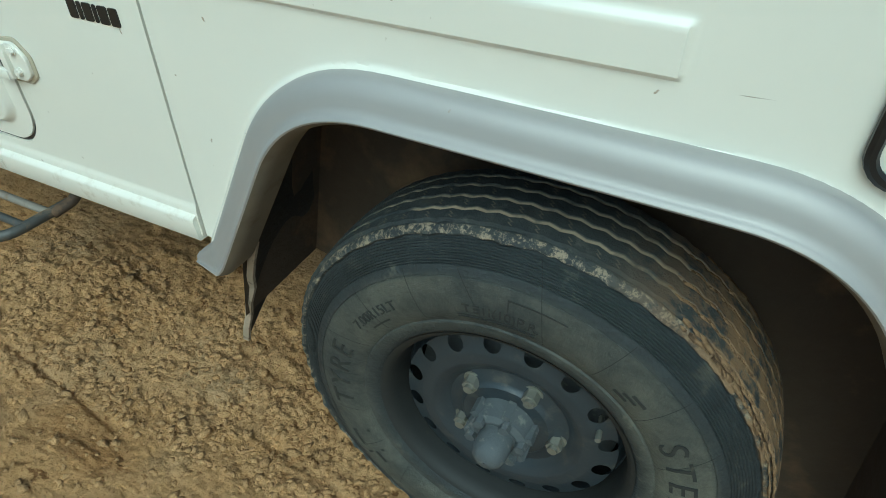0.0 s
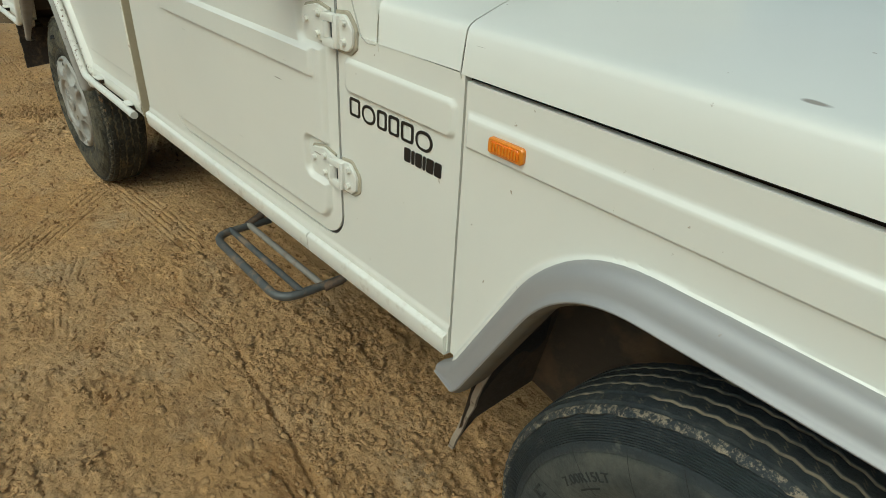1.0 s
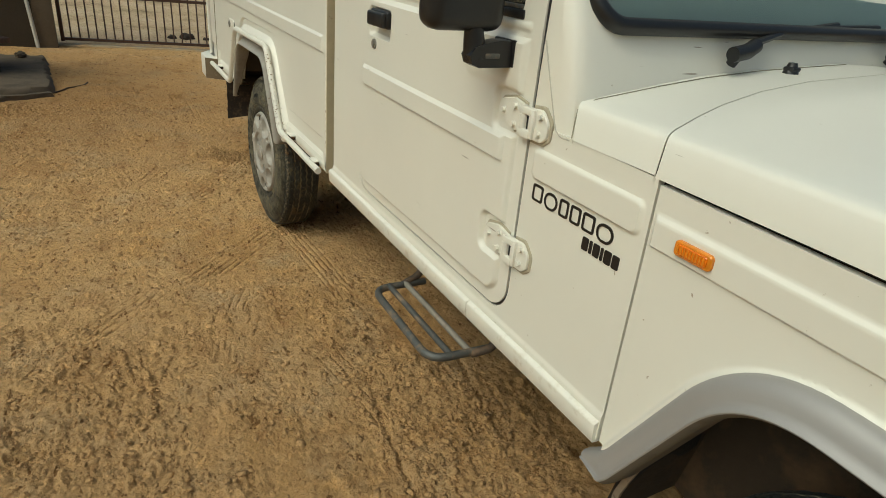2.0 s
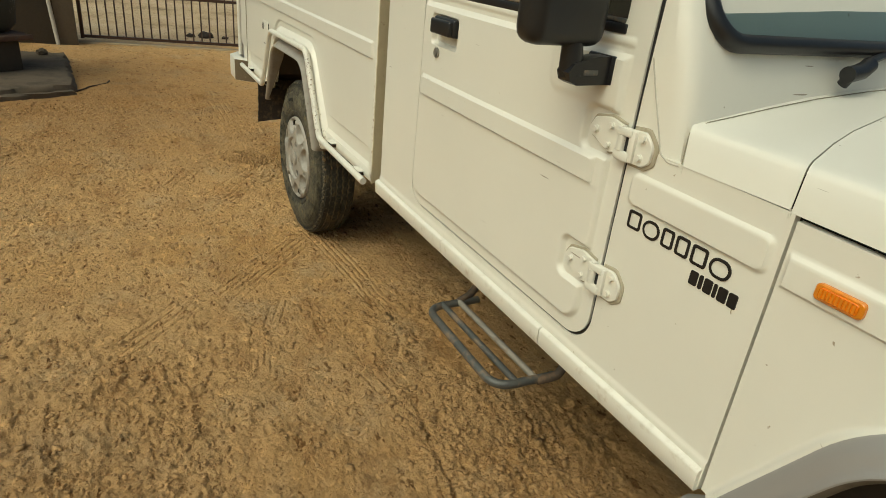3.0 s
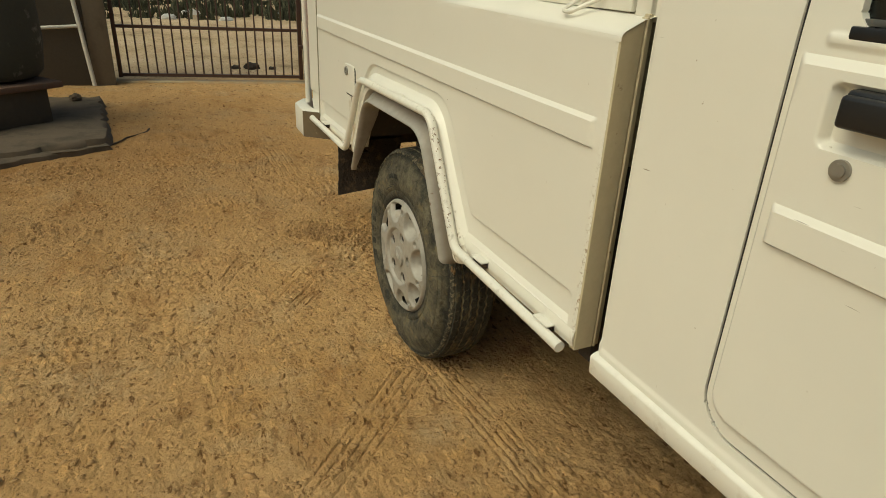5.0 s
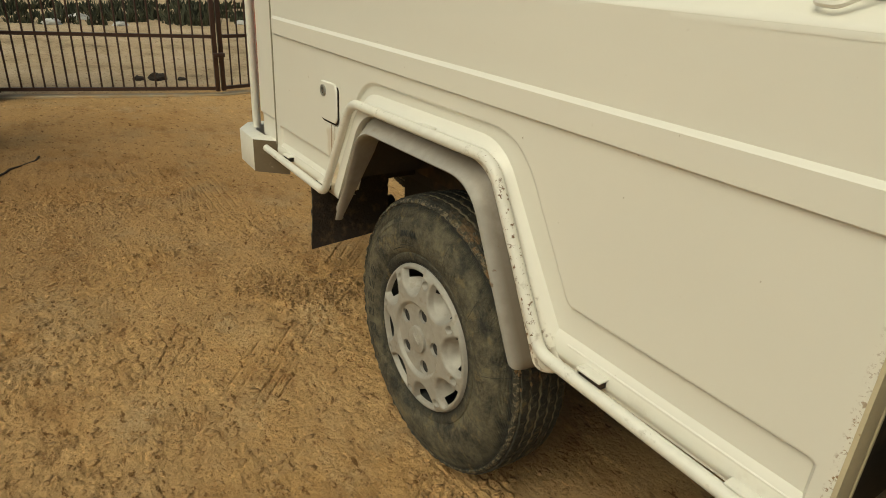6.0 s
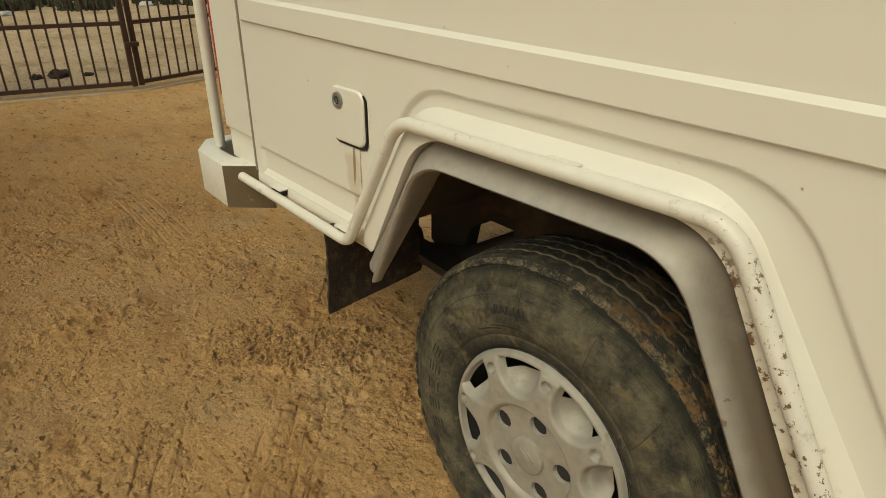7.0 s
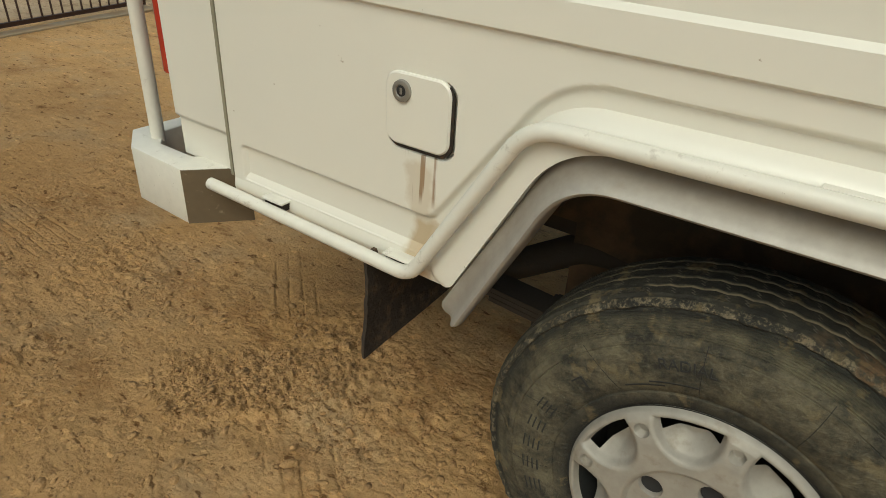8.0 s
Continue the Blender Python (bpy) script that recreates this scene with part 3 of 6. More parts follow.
def prism(outline, y0, y1, bevel=0.0):
    """An outline of (x, z) drawn out from y0 (outer) to y1, its outer rim bevelled."""
    n = len(outline)
    cx, cz = sum(p[0] for p in outline) / n, sum(p[1] for p in outline) / n
    rings = [(outline, y1), (outline, y0 + bevel)]
    if bevel:
        small = []
        for i, p in enumerate(outline):
            a, b = Vector(outline[i - 1]), Vector(outline[(i + 1) % n])
            d = (b - a).normalized()
            nrm = Vector((-d.y, d.x))
            if nrm.dot(Vector((cx, cz)) - Vector(p)) < 0:
                nrm = -nrm
            small.append((p[0] + nrm.x * bevel, p[1] + nrm.y * bevel))
        rings.append((small, y0))
    verts, faces = [], []
    for ring, y in rings:
        verts += [(p[0], y, p[1]) for p in ring]
    for k in range(len(rings) - 1):
        for i in range(n):
            j = (i + 1) % n
            faces.append((k * n + i, k * n + j, (k + 1) * n + j, (k + 1) * n + i))
    faces.append(tuple(range(n)))
    faces.append(tuple(range((len(rings) - 1) * n, len(rings) * n))[::-1])
    bm = bmesh.new()
    bv = [bm.verts.new(v) for v in verts]
    for f in faces:
        bm.faces.new([bv[i] for i in f])
    bmesh.ops.recalc_face_normals(bm, faces=bm.faces)
    bm.verts.index_update()
    out = [tuple(v.co) for v in bm.verts], [tuple(v.index for v in f.verts) for f in bm.faces]
    bm.free()
    return out


def rounded_rect(x0, x1, z0, z1, r, seg=6):
    out = []
    for cx, cz, a0 in ((x1 - r, z1 - r, 0), (x0 + r, z1 - r, 90), (x0 + r, z0 + r, 180), (x1 - r, z0 + r, 270)):
        for i in range(seg + 1):
            a = radians(a0 + 90 * i / seg)
            out.append((cx + r * math.cos(a), cz + r * math.sin(a)))
    return out


# signed distances for pressed-steel shapes (negative inside)
def sd_rect(x, z, x0, x1, z0, z1, r):
    qx, qz = np.abs(x - (x0 + x1) / 2) - (x1 - x0) / 2 + r, np.abs(z - (z0 + z1) / 2) - (z1 - z0) / 2 + r
    return np.hypot(np.maximum(qx, 0), np.maximum(qz, 0)) + np.minimum(np.maximum(qx, qz), 0) - r


def sd_poly(x, z, pts, r=0.0):
    d = np.full(x.shape, 1e9)
    inside = np.zeros(x.shape, bool)
    n = len(pts)
    for i in range(n):
        (ax, az), (bx, bz) = pts[i - 1], pts[i]
        ex, ez = bx - ax, bz - az
        t = np.clip(((x - ax) * ex + (z - az) * ez) / (ex * ex + ez * ez), 0, 1)
        d = np.minimum(d, np.hypot(x - ax - t * ex, z - az - t * ez))
        cond = (az > z) != (bz > z)
        with np.errstate(divide="ignore", invalid="ignore"):
            inside ^= cond & (x < (bx - ax) * (z - az) / (bz - az if bz != az else 1e-9) + ax)
    return np.where(inside, -d, d) - r


def step(d, width):
    """1 inside, 0 outside, a smooth slope of that width between."""
    t = np.clip(0.5 - d / width, 0, 1)
    return t * t * (3 - 2 * t)


def rib(x, z, x0, x1, z0, z1, up=0.0115, low=0.005, end=0.008):
    """A pressed rib: a flat slope of its own width along the top, the foot and both ends."""
    return np.clip(np.minimum(np.minimum((z1 - z) / up, (z - z0) / low), np.minimum(x - x0, x1 - x) / end), 0, 1)


RAKE = 0.0145


def lift(x):
    return RAKE * (-0.7 - x) - 0.014


def panel(x0, x1, z0, z1, height, y0=0.59, cut=None, pitch=0.004, skirt=0.014, folds=()):
    """A pressed side panel: a fine grid over x and z, drawn out towards the viewer's side by height(x, z), with folded edges. A row of the grid lies on each of the folds."""
    nx, nz = max(2, round((x1 - x0) / pitch) + 1), max(2, round((z1 - z0) / pitch) + 1)
    rows = np.linspace(z0, z1, nz)
    for fold in folds:
        rows[np.argmin(np.abs(rows - fold))] = fold
    X, Z = np.meshgrid(np.linspace(x0, x1, nx), rows, indexing="ij")
    Y = y0 - height(X, Z)
    # small undulation of thin sheet metal
    Y = Y + 0.0006 * np.sin(X * 7.3 + Z * 3.1) * np.sin(Z * 9.7 - X * 2.3)
    keep = np.ones(X.shape, bool)
    if cut is not None:
        d = cut(X, Z)
        keep = d > -0.6 * pitch
        near, e = np.abs(d) < 0.6 * pitch, 1e-4
        gx, gz = (cut(X + e, Z) - cut(X - e, Z)) / (2 * e), (cut(X, Z + e) - cut(X, Z - e)) / (2 * e)
        X, Z = X - np.where(near, d * gx, 0), Z - np.where(near, d * gz, 0)
    idx = np.arange(nx * nz).reshape(nx, nz)
    ok = keep[:-1, :-1] & keep[1:, :-1] & keep[1:, 1:] & keep[:-1, 1:]
    quads = np.stack([idx[:-1, :-1], idx[1:, :-1], idx[1:, 1:], idx[:-1, 1:]], -1)[ok]
    verts = np.stack([X, Y, Z + lift(X)], -1).reshape(-1, 3)
    used = np.unique(quads)
    remap = np.full(nx * nz, -1)
    remap[used] = np.arange(len(used))
    verts, quads = verts[used], remap[quads]
    edges = np.concatenate([quads[:, [0, 1]], quads[:, [1, 2]], quads[:, [2, 3]], quads[:, [3, 0]]])
    key = np.sort(edges, 1)
    _, inv, cnt = np.unique(key[:, 0] * 10_000_000 + key[:, 1], return_inverse=True, return_counts=True)
    rim = edges[cnt[inv] == 1]
    n = len(verts)
    back = np.unique(rim)
    bmap = dict(zip(back.tolist(), range(n, n + len(back))))
    verts = np.concatenate([verts, verts[back] + np.array([0, skirt, 0])])
    faces = quads.tolist() + [[b, a, bmap[a], bmap[b]] for a, b in rim.tolist()]
    return verts.tolist(), faces


# ---- ground ----
def fbm(x, y, scale, octaves=4, seed=0.0, rough=0.5):
    """Layered value noise on arrays."""
    out, amp, total = np.zeros(x.shape), 1.0, 0.0
    for o in range(octaves):
        f = scale * 2 ** o
        c, s = math.cos(0.5 + 0.65 * o), math.sin(0.5 + 0.65 * o)
        u, v = (x * c - y * s) * f + seed + 17.3 * o, (x * s + y * c) * f - seed + 5.1 * o
        iu, iv = np.floor(u), np.floor(v)
        fu, fv = u - iu, v - iv
        fu, fv = fu * fu * (3 - 2 * fu), fv * fv * (3 - 2 * fv)

        def h(a, b):
            q = np.sin(a * 127.1 + b * 311.7 + seed) * 43758.5453
            return q - np.floor(q)
        n = (h(iu, iv) * (1 - fu) + h(iu + 1, iv) * fu) * (1 - fv) + (h(iu, iv + 1) * (1 - fu) + h(iu + 1, iv + 1) * fu) * fv
        out += amp * (n - 0.5)
        total += amp
        amp *= rough
    return out / total


def grooves(x, y, cx, cy, length, turn, count, pitch):
    """A patch of tyre print: narrow, broken grooves side by side; returns their depth from 0 to 1."""
    c, s = math.cos(radians(turn)), math.sin(radians(turn))
    u, v = (x - cx) * c + (y - cy) * s, -(x - cx) * s + (y - cy) * c
    k = np.clip(np.round(v / pitch + (count - 1) / 2), 0, count - 1)
    off = v - (k - (count - 1) / 2) * pitch + 0.0022 * np.sin(u * 2 * math.pi / 0.042 + k) + 0.004 * fbm(x, y, 9.0, 2, 3.0)
    ends = np.clip(4.0 - np.abs(u - 0.05 * np.sin(k * 2.4)) / (length / 2) * 4.0, 0, 1)
    broken = np.clip(1.15 + 3.5 * fbm(x, y, 8.0, 2, 15.0 + cx), 0, 1)
    shape = np.exp(-(off / 0.0045) ** 2) - 0.25 * np.exp(-((np.abs(off) - 0.010) / 0.005) ** 2)
    return ends * broken * shape * (np.abs(v) < count * pitch)


def ground_height(x, y):
    near = np.clip((14 - np.hypot(x + 3, y)) / 8, 0, 1)
    h = 0.030 * fbm(x, y, 0.9, 3, 3.0) + 0.018 * fbm(x, y, 4.5, 3, 8.0)
    patch = np.clip(0.80 + 3.0 * fbm(x, y, 2.2, 4, 40.0, 0.65), 0.32, 1.3)
    fade = np.clip((0.9 - x) / 0.6, 0, 1) * np.clip((x + 7.2) / 1.0, 0, 1) * np.clip((y + 1.7) / 0.7, 0, 1) * np.clip((1.9 - y) / 0.6, 0, 1)
    printed = np.zeros(x.shape)
    for cx, cy, length, turn, count, pitch in PRINTS:
        printed = np.maximum(printed, np.exp(-(((x - cx) ** 2 + (y - cy) ** 2) / (0.42 * length) ** 2) ** 2))
    rough = fade * patch * patch * (1 - 0.75 * printed)
    h = h + 0.0135 * rough * fbm(x, y, 17.0, 4, 21.0, 0.7) + (0.0032 * fade + 0.0120 * rough) * fbm(x, y, 52.0, 2, 33.0, 0.8)
    # thin crusty flakes, drawn out along the drive
    flake = 0.6 * np.clip(fbm(x * 0.5, y, 24.0, 3, 71.0, 0.65) - 0.08, 0, 0.04)
    h = h + 0.26 * rough * flake
    ridge = np.clip(0.05 - np.abs(fbm(x * 0.45, y, 13.0, 3, 12.0)), 0, 1)
    h = h + 0.08 * fade * patch * ridge * np.clip(fbm(x, y, 3.0, 2, 61.0) + 0.1, 0, 0.5)
    # churned heap beside the rear wheel
    a, b = (x + 4.46) * 0.707 + (y - 0.665) * 0.707, (x + 4.46) * 0.707 - (y - 0.665) * 0.707
    edge = 0.06 * fbm(x, y, 7.0, 3, 27.0)
    heap = 1 / (1 + np.exp(np.minimum((np.maximum(np.abs(a) / 0.27, np.abs(b - 0.02 * np.sin(a * 9)) / 0.135) - 1 + 4 * edge) / 0.06, 40)))
    h = h + heap * (0.002 + 0.080 * np.abs(fbm(x, y, 38.0, 3, 90.0, 0.75)))
    # crumbled soil beside and behind the front wheel, with the edges of two ruts
    churn = np.clip((y - (0.50 - 0.10 * (x + 1.2))) / 0.06, 0, 1) * np.clip((x + 2.0) / 0.5, 0, 1) * np.clip((1.15 - y) / 0.2, 0, 1) * fade
    h = h + churn * (0.075 * np.abs(fbm(x, y, 22.0, 4, 55.0, 0.7)) * np.clip(0.75 + 2.2 * fbm(x, y, 4.0, 2, 19.0), 0.15, 1.2) - 0.006)
    for k, (y0, tilt) in enumerate(((0.475, -0.15), (0.83, -0.19), (0.66, -0.17))):
        line = y - y0 - tilt * (x + 1.125) - 0.03 * fbm(x, y, 5.0, 3, 7.0 + k)
        h = h - 0.016 * np.exp(-(line / 0.009) ** 2) * np.clip(fbm(x, y, 2.3, 2, 5.0 + k) * 5 + 0.75, 0, 1) * np.clip((x + 1.9) / 0.3, 0, 1) * fade
    for p in PRINTS:
        h = h - 0.0060 * grooves(x, y, *p)
    # beds of the wheels
    for wx in (-0.134, -3.324):
        h = h - 0.012 * np.exp(-(((x - wx) / 0.16) ** 2 + ((y - 0.70) / 0.12) ** 2))
    return h * near - 0.006


def grow(start, sign, first, ratio, count):
    out, step_, v = [], first, start
    for _ in range(count):
        v += sign * step_
        step_ *= ratio
        out.append(v)
    return out


xs = np.array(sorted(grow(-6.3, -1, 0.008, 1.075, 100) + list(np.arange(-6.3, -4.9, 0.0075)) + list(np.arange(-4.9, 0.1, 0.0054)) + grow(0.1, 1, 0.012, 1.16, 58)))
ys = np.array(sorted(grow(-0.8, -1, 0.008, 1.10, 85) + list(np.arange(-0.8, 1.1, 0.0054)) + grow(1.1, 1, 0.01, 1.14, 66)))
GX, GY = np.meshgrid(xs, ys, indexing="ij")
GZ = ground_height(GX, GY)
gi = np.arange(GX.size).reshape(GX.shape)
gq = np.stack([gi[:-1, :-1], gi[1:, :-1], gi[1:, 1:], gi[:-1, 1:]], -1).reshape(-1, 4)
gm = bpy.data.meshes.new("ground")
gm.vertices.add(GX.size)
gm.vertices.foreach_set("co", (UNIT * np.stack([GX, GY, GZ], -1)).ravel())
gm.loops.add(gq.size)
gm.loops.foreach_set("vertex_index", gq.ravel())
gm.polygons.add(len(gq))
gm.polygons.foreach_set("loop_start", np.arange(0, gq.size, 4))
gm.polygons.foreach_set("use_smooth", np.ones(len(gq), bool))
gm.update(calc_edges=True)
gm.materials.append(EARTH)
ground = tagged(new("ground", gm), "dry sandy brown earth with clods and tyre prints", "ground", kind="structure")


def clods(spots, small, large, rng, detail=2):
    """Many crumbled lumps of earth, each a dented, half-sunk ball."""
    bm = bmesh.new()
    bmesh.ops.create_icosphere(bm, subdivisions=detail, radius=1)
    base = np.array([v.co[:] for v in bm.verts])
    tris = np.array([[v.index for v in f.verts] for f in bm.faces])
    bm.free()
    heights = ground_height(spots[:, :1], spots[:, 1:])[:, 0]
    verts, faces = [], []
    for k, ((x, y), z) in enumerate(zip(spots, heights)):
        r = small * (large / small) ** (rng.random() ** 2.2)
        d = 1 + 0.40 * np.sin(base @ rng.normal(0, 2.6, 3) + rng.random() * 6) + 0.32 * np.sin(base @ rng.normal(0, 4.5, 3) + rng.random() * 6)
        p = base * d[:, None] * np.array([rng.uniform(0.8, 1.7), rng.uniform(0.7, 1.2), rng.uniform(0.35, 0.6)]) * r
        t = rng.random() * 6.283
        c, s = math.cos(t), math.sin(t)
        p = p @ np.array([[c, s, 0], [-s, c, 0], [0, 0, 1]])
        verts.append(p + np.array([x, y, z + 0.05 * r]))
        faces.append(tris + k * len(base))
    return np.concatenate(verts), np.concatenate(faces)


clod_rng = np.random.default_rng(5)
field = clod_rng.uniform((-6.3, -1.0), (0.3, 1.0), (90000, 2))
chance = 2.2 * fbm(field[:, :1], field[:, 1:], 2.3, 4, 40.0, 0.65)[:, 0] + 0.10
strewn = field[clod_rng.random(len(field)) < np.clip(chance, 0.22, 0.8)][:30000]
lone = clod_rng.uniform((-5.6, -0.9), (0.2, 0.9), (2600, 2))
ab = np.stack([clod_rng.uniform(-0.27, 0.27, 2200), clod_rng.uniform(-0.135, 0.135, 2200)], -1) * clod_rng.uniform(0.6, 1.05, (2200, 1))
heaped = np.stack([-4.46 + 0.707 * (ab[:, 0] + ab[:, 1]), 0.665 + 0.707 * (ab[:, 0] - ab[:, 1])], -1)
churned = np.stack([clod_rng.uniform(-1.85, 0.2, 6500), 0.48 + 0.47 * clod_rng.random(6500) ** 1.2], -1)
for spots, lo, hi, detail in ((strewn, 0.0020, 0.0105, 1), (lone, 0.004, 0.015, 1), (heaped, 0.0025, 0.0085, 1), (churned, 0.0018, 0.0120, 1)):
    lumps = part("soil_clods", mesh_of("soil_clods", *clods(spots, lo, hi, clod_rng, detail), sharp=False), CRUMB, None)
    tagged(lumps, "crumbled dry clods of brown earth on the ground", "soil", kind="stuff")

# ---- the pickup truck ----
truck = thing("pickup_truck", (-1.9, 1.42, 0.0), "white pickup truck with silver arch mouldings standing on earth", "truck")
SIDE, FAR = 0.59, 2.25

# cab side pressing: front quarter, rocker and rear pillar, with the door opening cut out
DOOR = (-1.945, -1.041, 0.679, 2.2, 0.074)


def cab_height(x, z):
    h = 0.0035 * step(z - 0.660, 0.010) + 0.0 * x
    h = h + 0.0065 * step(sd_rect(x, z, -1.016, -0.712, 1.032, 1.092, 0.014), 0.0075)
    h = h - 0.020 * step(sd_rect(x, z, -3.0, -2.212, 0, 3, 0.01), 0.02)
    return h - 0.06 * np.clip(z - 1.3, 0, 1) ** 1.3


def cab_cut(x, z):
    door = sd_rect(x, z, *DOOR)
    return np.minimum(door, np.maximum(1.139 - z, -1.2 - x))


part("cab_side_panel", panel(-2.228, -0.6955, 0.603, 1.95, cab_height, cut=cab_cut, pitch=0.0040), PAINT, truck)


def door_height(x, z):
    h = 0.0 * x
    pockets = np.minimum(sd_rect(x, z, -1.168, -0.9, 1.094, 1.186, 0.022), sd_rect(x, z, -1.168, -0.9, 0.808, 0.900, 0.022))
    field = np.maximum(sd_rect(x, z, -1.925, -1.088, 0.718, 1.270, 0.045), -pockets)
    bracket = sd_rect(x, z, -1.30, -1.10, 1.19, 1.30, 0.03)
    h = h + 0.0115 * np.maximum(step(field, 0.011), rib(x, z, -1.930, -1.083, 1.2, 1.2925, 0.0125, 0.01, 0.012))
    h = h + 0.0082 * rib(x, z, -1.907, -1.114, 1.032, 1.093, 0.010)
    h = h - 0.017 * step(sd_rect(x, z, -1.868, -1.724, 1.186, 1.262, 0.010), 0.010)
    h = h + 0.004 * step(sd_rect(x, z, -1.90, -1.085, 1.306, 1.320, 0.004), 0.007)
    h = h + 0.003 * step(bracket, 0.02)
    return h - 0.06 * np.clip(z - 1.3, 0, 1) ** 1.3


def door_cut(x, z):
    skin = -sd_rect(x, z, -1.939, -1.049, 0.685, 1.93, 0.068)
    return np.minimum(skin, sd_rect(x, z, -1.87, -1.12, 1.326, 1.85, 0.03))


door = part("door", panel(-1.94, -1.048, 0.684, 1.93, door_height, cut=door_cut, pitch=0.0033, folds=(1.032, 1.037, 1.083, 1.093, 1.2800, 1.2925)), PAINT, truck, "pressed white cab door, closed")
part("door_seal", tube([(x, 0.601, z + lift(x)) for x, z in rounded_rect(-1.942, -1.045, 0.682, 1.93, 0.071)], 0.0075, 8, closed=True), BLACK, door, "black rubber seal in the door gap")
part("door_glass", box(-1.88, -1.11, 0.604, 0.610, 1.30, 1.86), GLASS, door)
part("window_seal", box(-1.875, -1.115, 0.586, 0.600, 1.316, 1.334, 0.003), BLACK, door)
part("window_trim", box(-1.875, -1.115, 0.594, 0.602, 1.3345, 1.343, 0.002), STEP, door, "dull metal strip under the glass")


def handle_at(x, z):
    z += lift(x)
    body = box(x - 0.048, x + 0.070, 0.568, 0.60, z - 0.023, z + 0.025, 0.007, 3)
    grip = box(x - 0.046, x + 0.064, 0.556, 0.572, z - 0.021, z + 0.019, 0.006, 3)
    return merge(body, grip)


part("door_handle", handle_at(-1.797, 1.238), BLACK, door, "black recessed door handle")
part("door_lock", merge(cylinder((-1.828, 0.574, 1.166), (-1.828, 0.60, 1.166), 0.014, 20),
                        cylinder((-1.828, 0.571, 1.166), (-1.828, 0.576, 1.166), 0.009, 16)), CHROME, door, "small steel door lock")


def hinge(z):
    """A strap hinge across the gap of the door: two bolted plates on pads, two prongs and a barrel between them."""
    z += lift(-1.04)

    def at(*pts):
        return [(x, z + dz) for x, dz in pts]
    leaf = fillet([Vector(p) for p in at((-1.0595, -0.024), (-1.0935, -0.031), (-1.1475, -0.008), (-1.1525, 0.008), (-1.1415, 0.026), (-1.0995, 0.036), (-1.0595, 0.028))], (0.01, 0.012, 0.008, 0.012, 0.02), 4)
    pad = fillet([Vector(p) for p in at((-1.0595, -0.029), (-1.0935, -0.036), (-1.1525, -0.011), (-1.1585, 0.009), (-1.1455, 0.031), (-1.0985, 0.041), (-1.0595, 0.033))], (0.01, 0.012, 0.008, 0.012, 0.02), 4)
    wing = fillet([Vector(p) for p in at((-1.0415, 0.027), (-1.0015, 0.031), (-0.9795, 0.008), (-0.9815, -0.022), (-0.9975, -0.034), (-1.0415, -0.034))], (0.02, 0.02, 0.012, 0.012), 4)
    base = fillet([Vector(p) for p in at((-1.0375, 0.034), (-0.9995, 0.038), (-0.9725, 0.010), (-0.9745, -0.026), (-0.9955, -0.041), (-1.0375, -0.041))], (0.02, 0.02, 0.012, 0.012), 4)
    ob = part("hinge", merge(prism([tuple(p) for p in leaf], 0.5805, 0.60, 0.0015), prism([tuple(p) for p in wing], 0.5805, 0.60, 0.0015),
                             box(-1.0675, -1.0275, 0.5710, 0.588, z + 0.013, z + 0.028, 0.003), box(-1.0675, -1.0275, 0.5710, 0.588, z - 0.034, z - 0.016, 0.003),
                             box(-1.0355, -1.0195, 0.5735, 0.588, z - 0.033, z + 0.027, 0.003)), PAINT, truck, "white bolted strap hinge")
    for outline in (pad, base):
        part("gasket", prism([tuple(p) for p in outline], 0.5862, 0.60, 0.0015), GASKET, ob, "grimy gasket under the hinge plate")
    part("barrel", merge(cylinder((-1.0565, 0.5785, z - 0.016), (-1.0565, 0.5785, z + 0.013), 0.0095, 16), cylinder((-1.0565, 0.5785, z + 0.027), (-1.0565, 0.5785, z + 0.030), 0.006, 12)), BAR_PAINT, ob)
    # dark block that stands in for the shadow in the hinge gap
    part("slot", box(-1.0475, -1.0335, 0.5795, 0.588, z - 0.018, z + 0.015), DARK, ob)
    for bx, bz in ((-1.1315, 0.004), (-1.0905, 0.0205), (-1.0915, -0.0175), (-1.0035, 0.0175), (-1.0055, -0.0175)):
        part("bolt", merge(cylinder((bx, 0.5735, z + bz), (bx, 0.5815, z + bz), 0.0062, 6), cylinder((bx, 0.5788, z + bz), (bx, 0.5815, z + bz), 0.0078, 14)), PAINT, ob)
    return ob


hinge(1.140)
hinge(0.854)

# sill, in three lengths with open joints
sill_profile = [(0.589, 0.6465), (0.5800, 0.6425), (0.5768, 0.6400), (0.5757, 0.6365), (0.5785, 0.6000), (0.5812, 0.5950), (0.62, 0.5910), (0.62, 0.6465)]


def sill(x0, x1):
    n = len(sill_profile)
    verts = [(x, y, z + lift(x)) for x in (x0, x1) for y, z in sill_profile]
    faces = [(i, (i + 1) % n, n + (i + 1) % n, n + i) for i in range(n)] + [tuple(range(n))[::-1], tuple(range(n, 2 * n))]
    return verts, faces


for x0, x1 in ((-2.215, -1.694), (-1.691, -1.187), (-1.184, -0.698)):
    part("sill", sill(x0, x1), PAINT, truck)

# front wing with its wheel opening
def front_arch(x, z):
    """Signed distance, about, from the edge of the front wheel opening (negative in the opening)."""
    return sd_poly(x, z, [(-0.58, 0.214), (-0.313, 0.702), (0.085, 0.690), (0.35, 0.20)], 0.255)


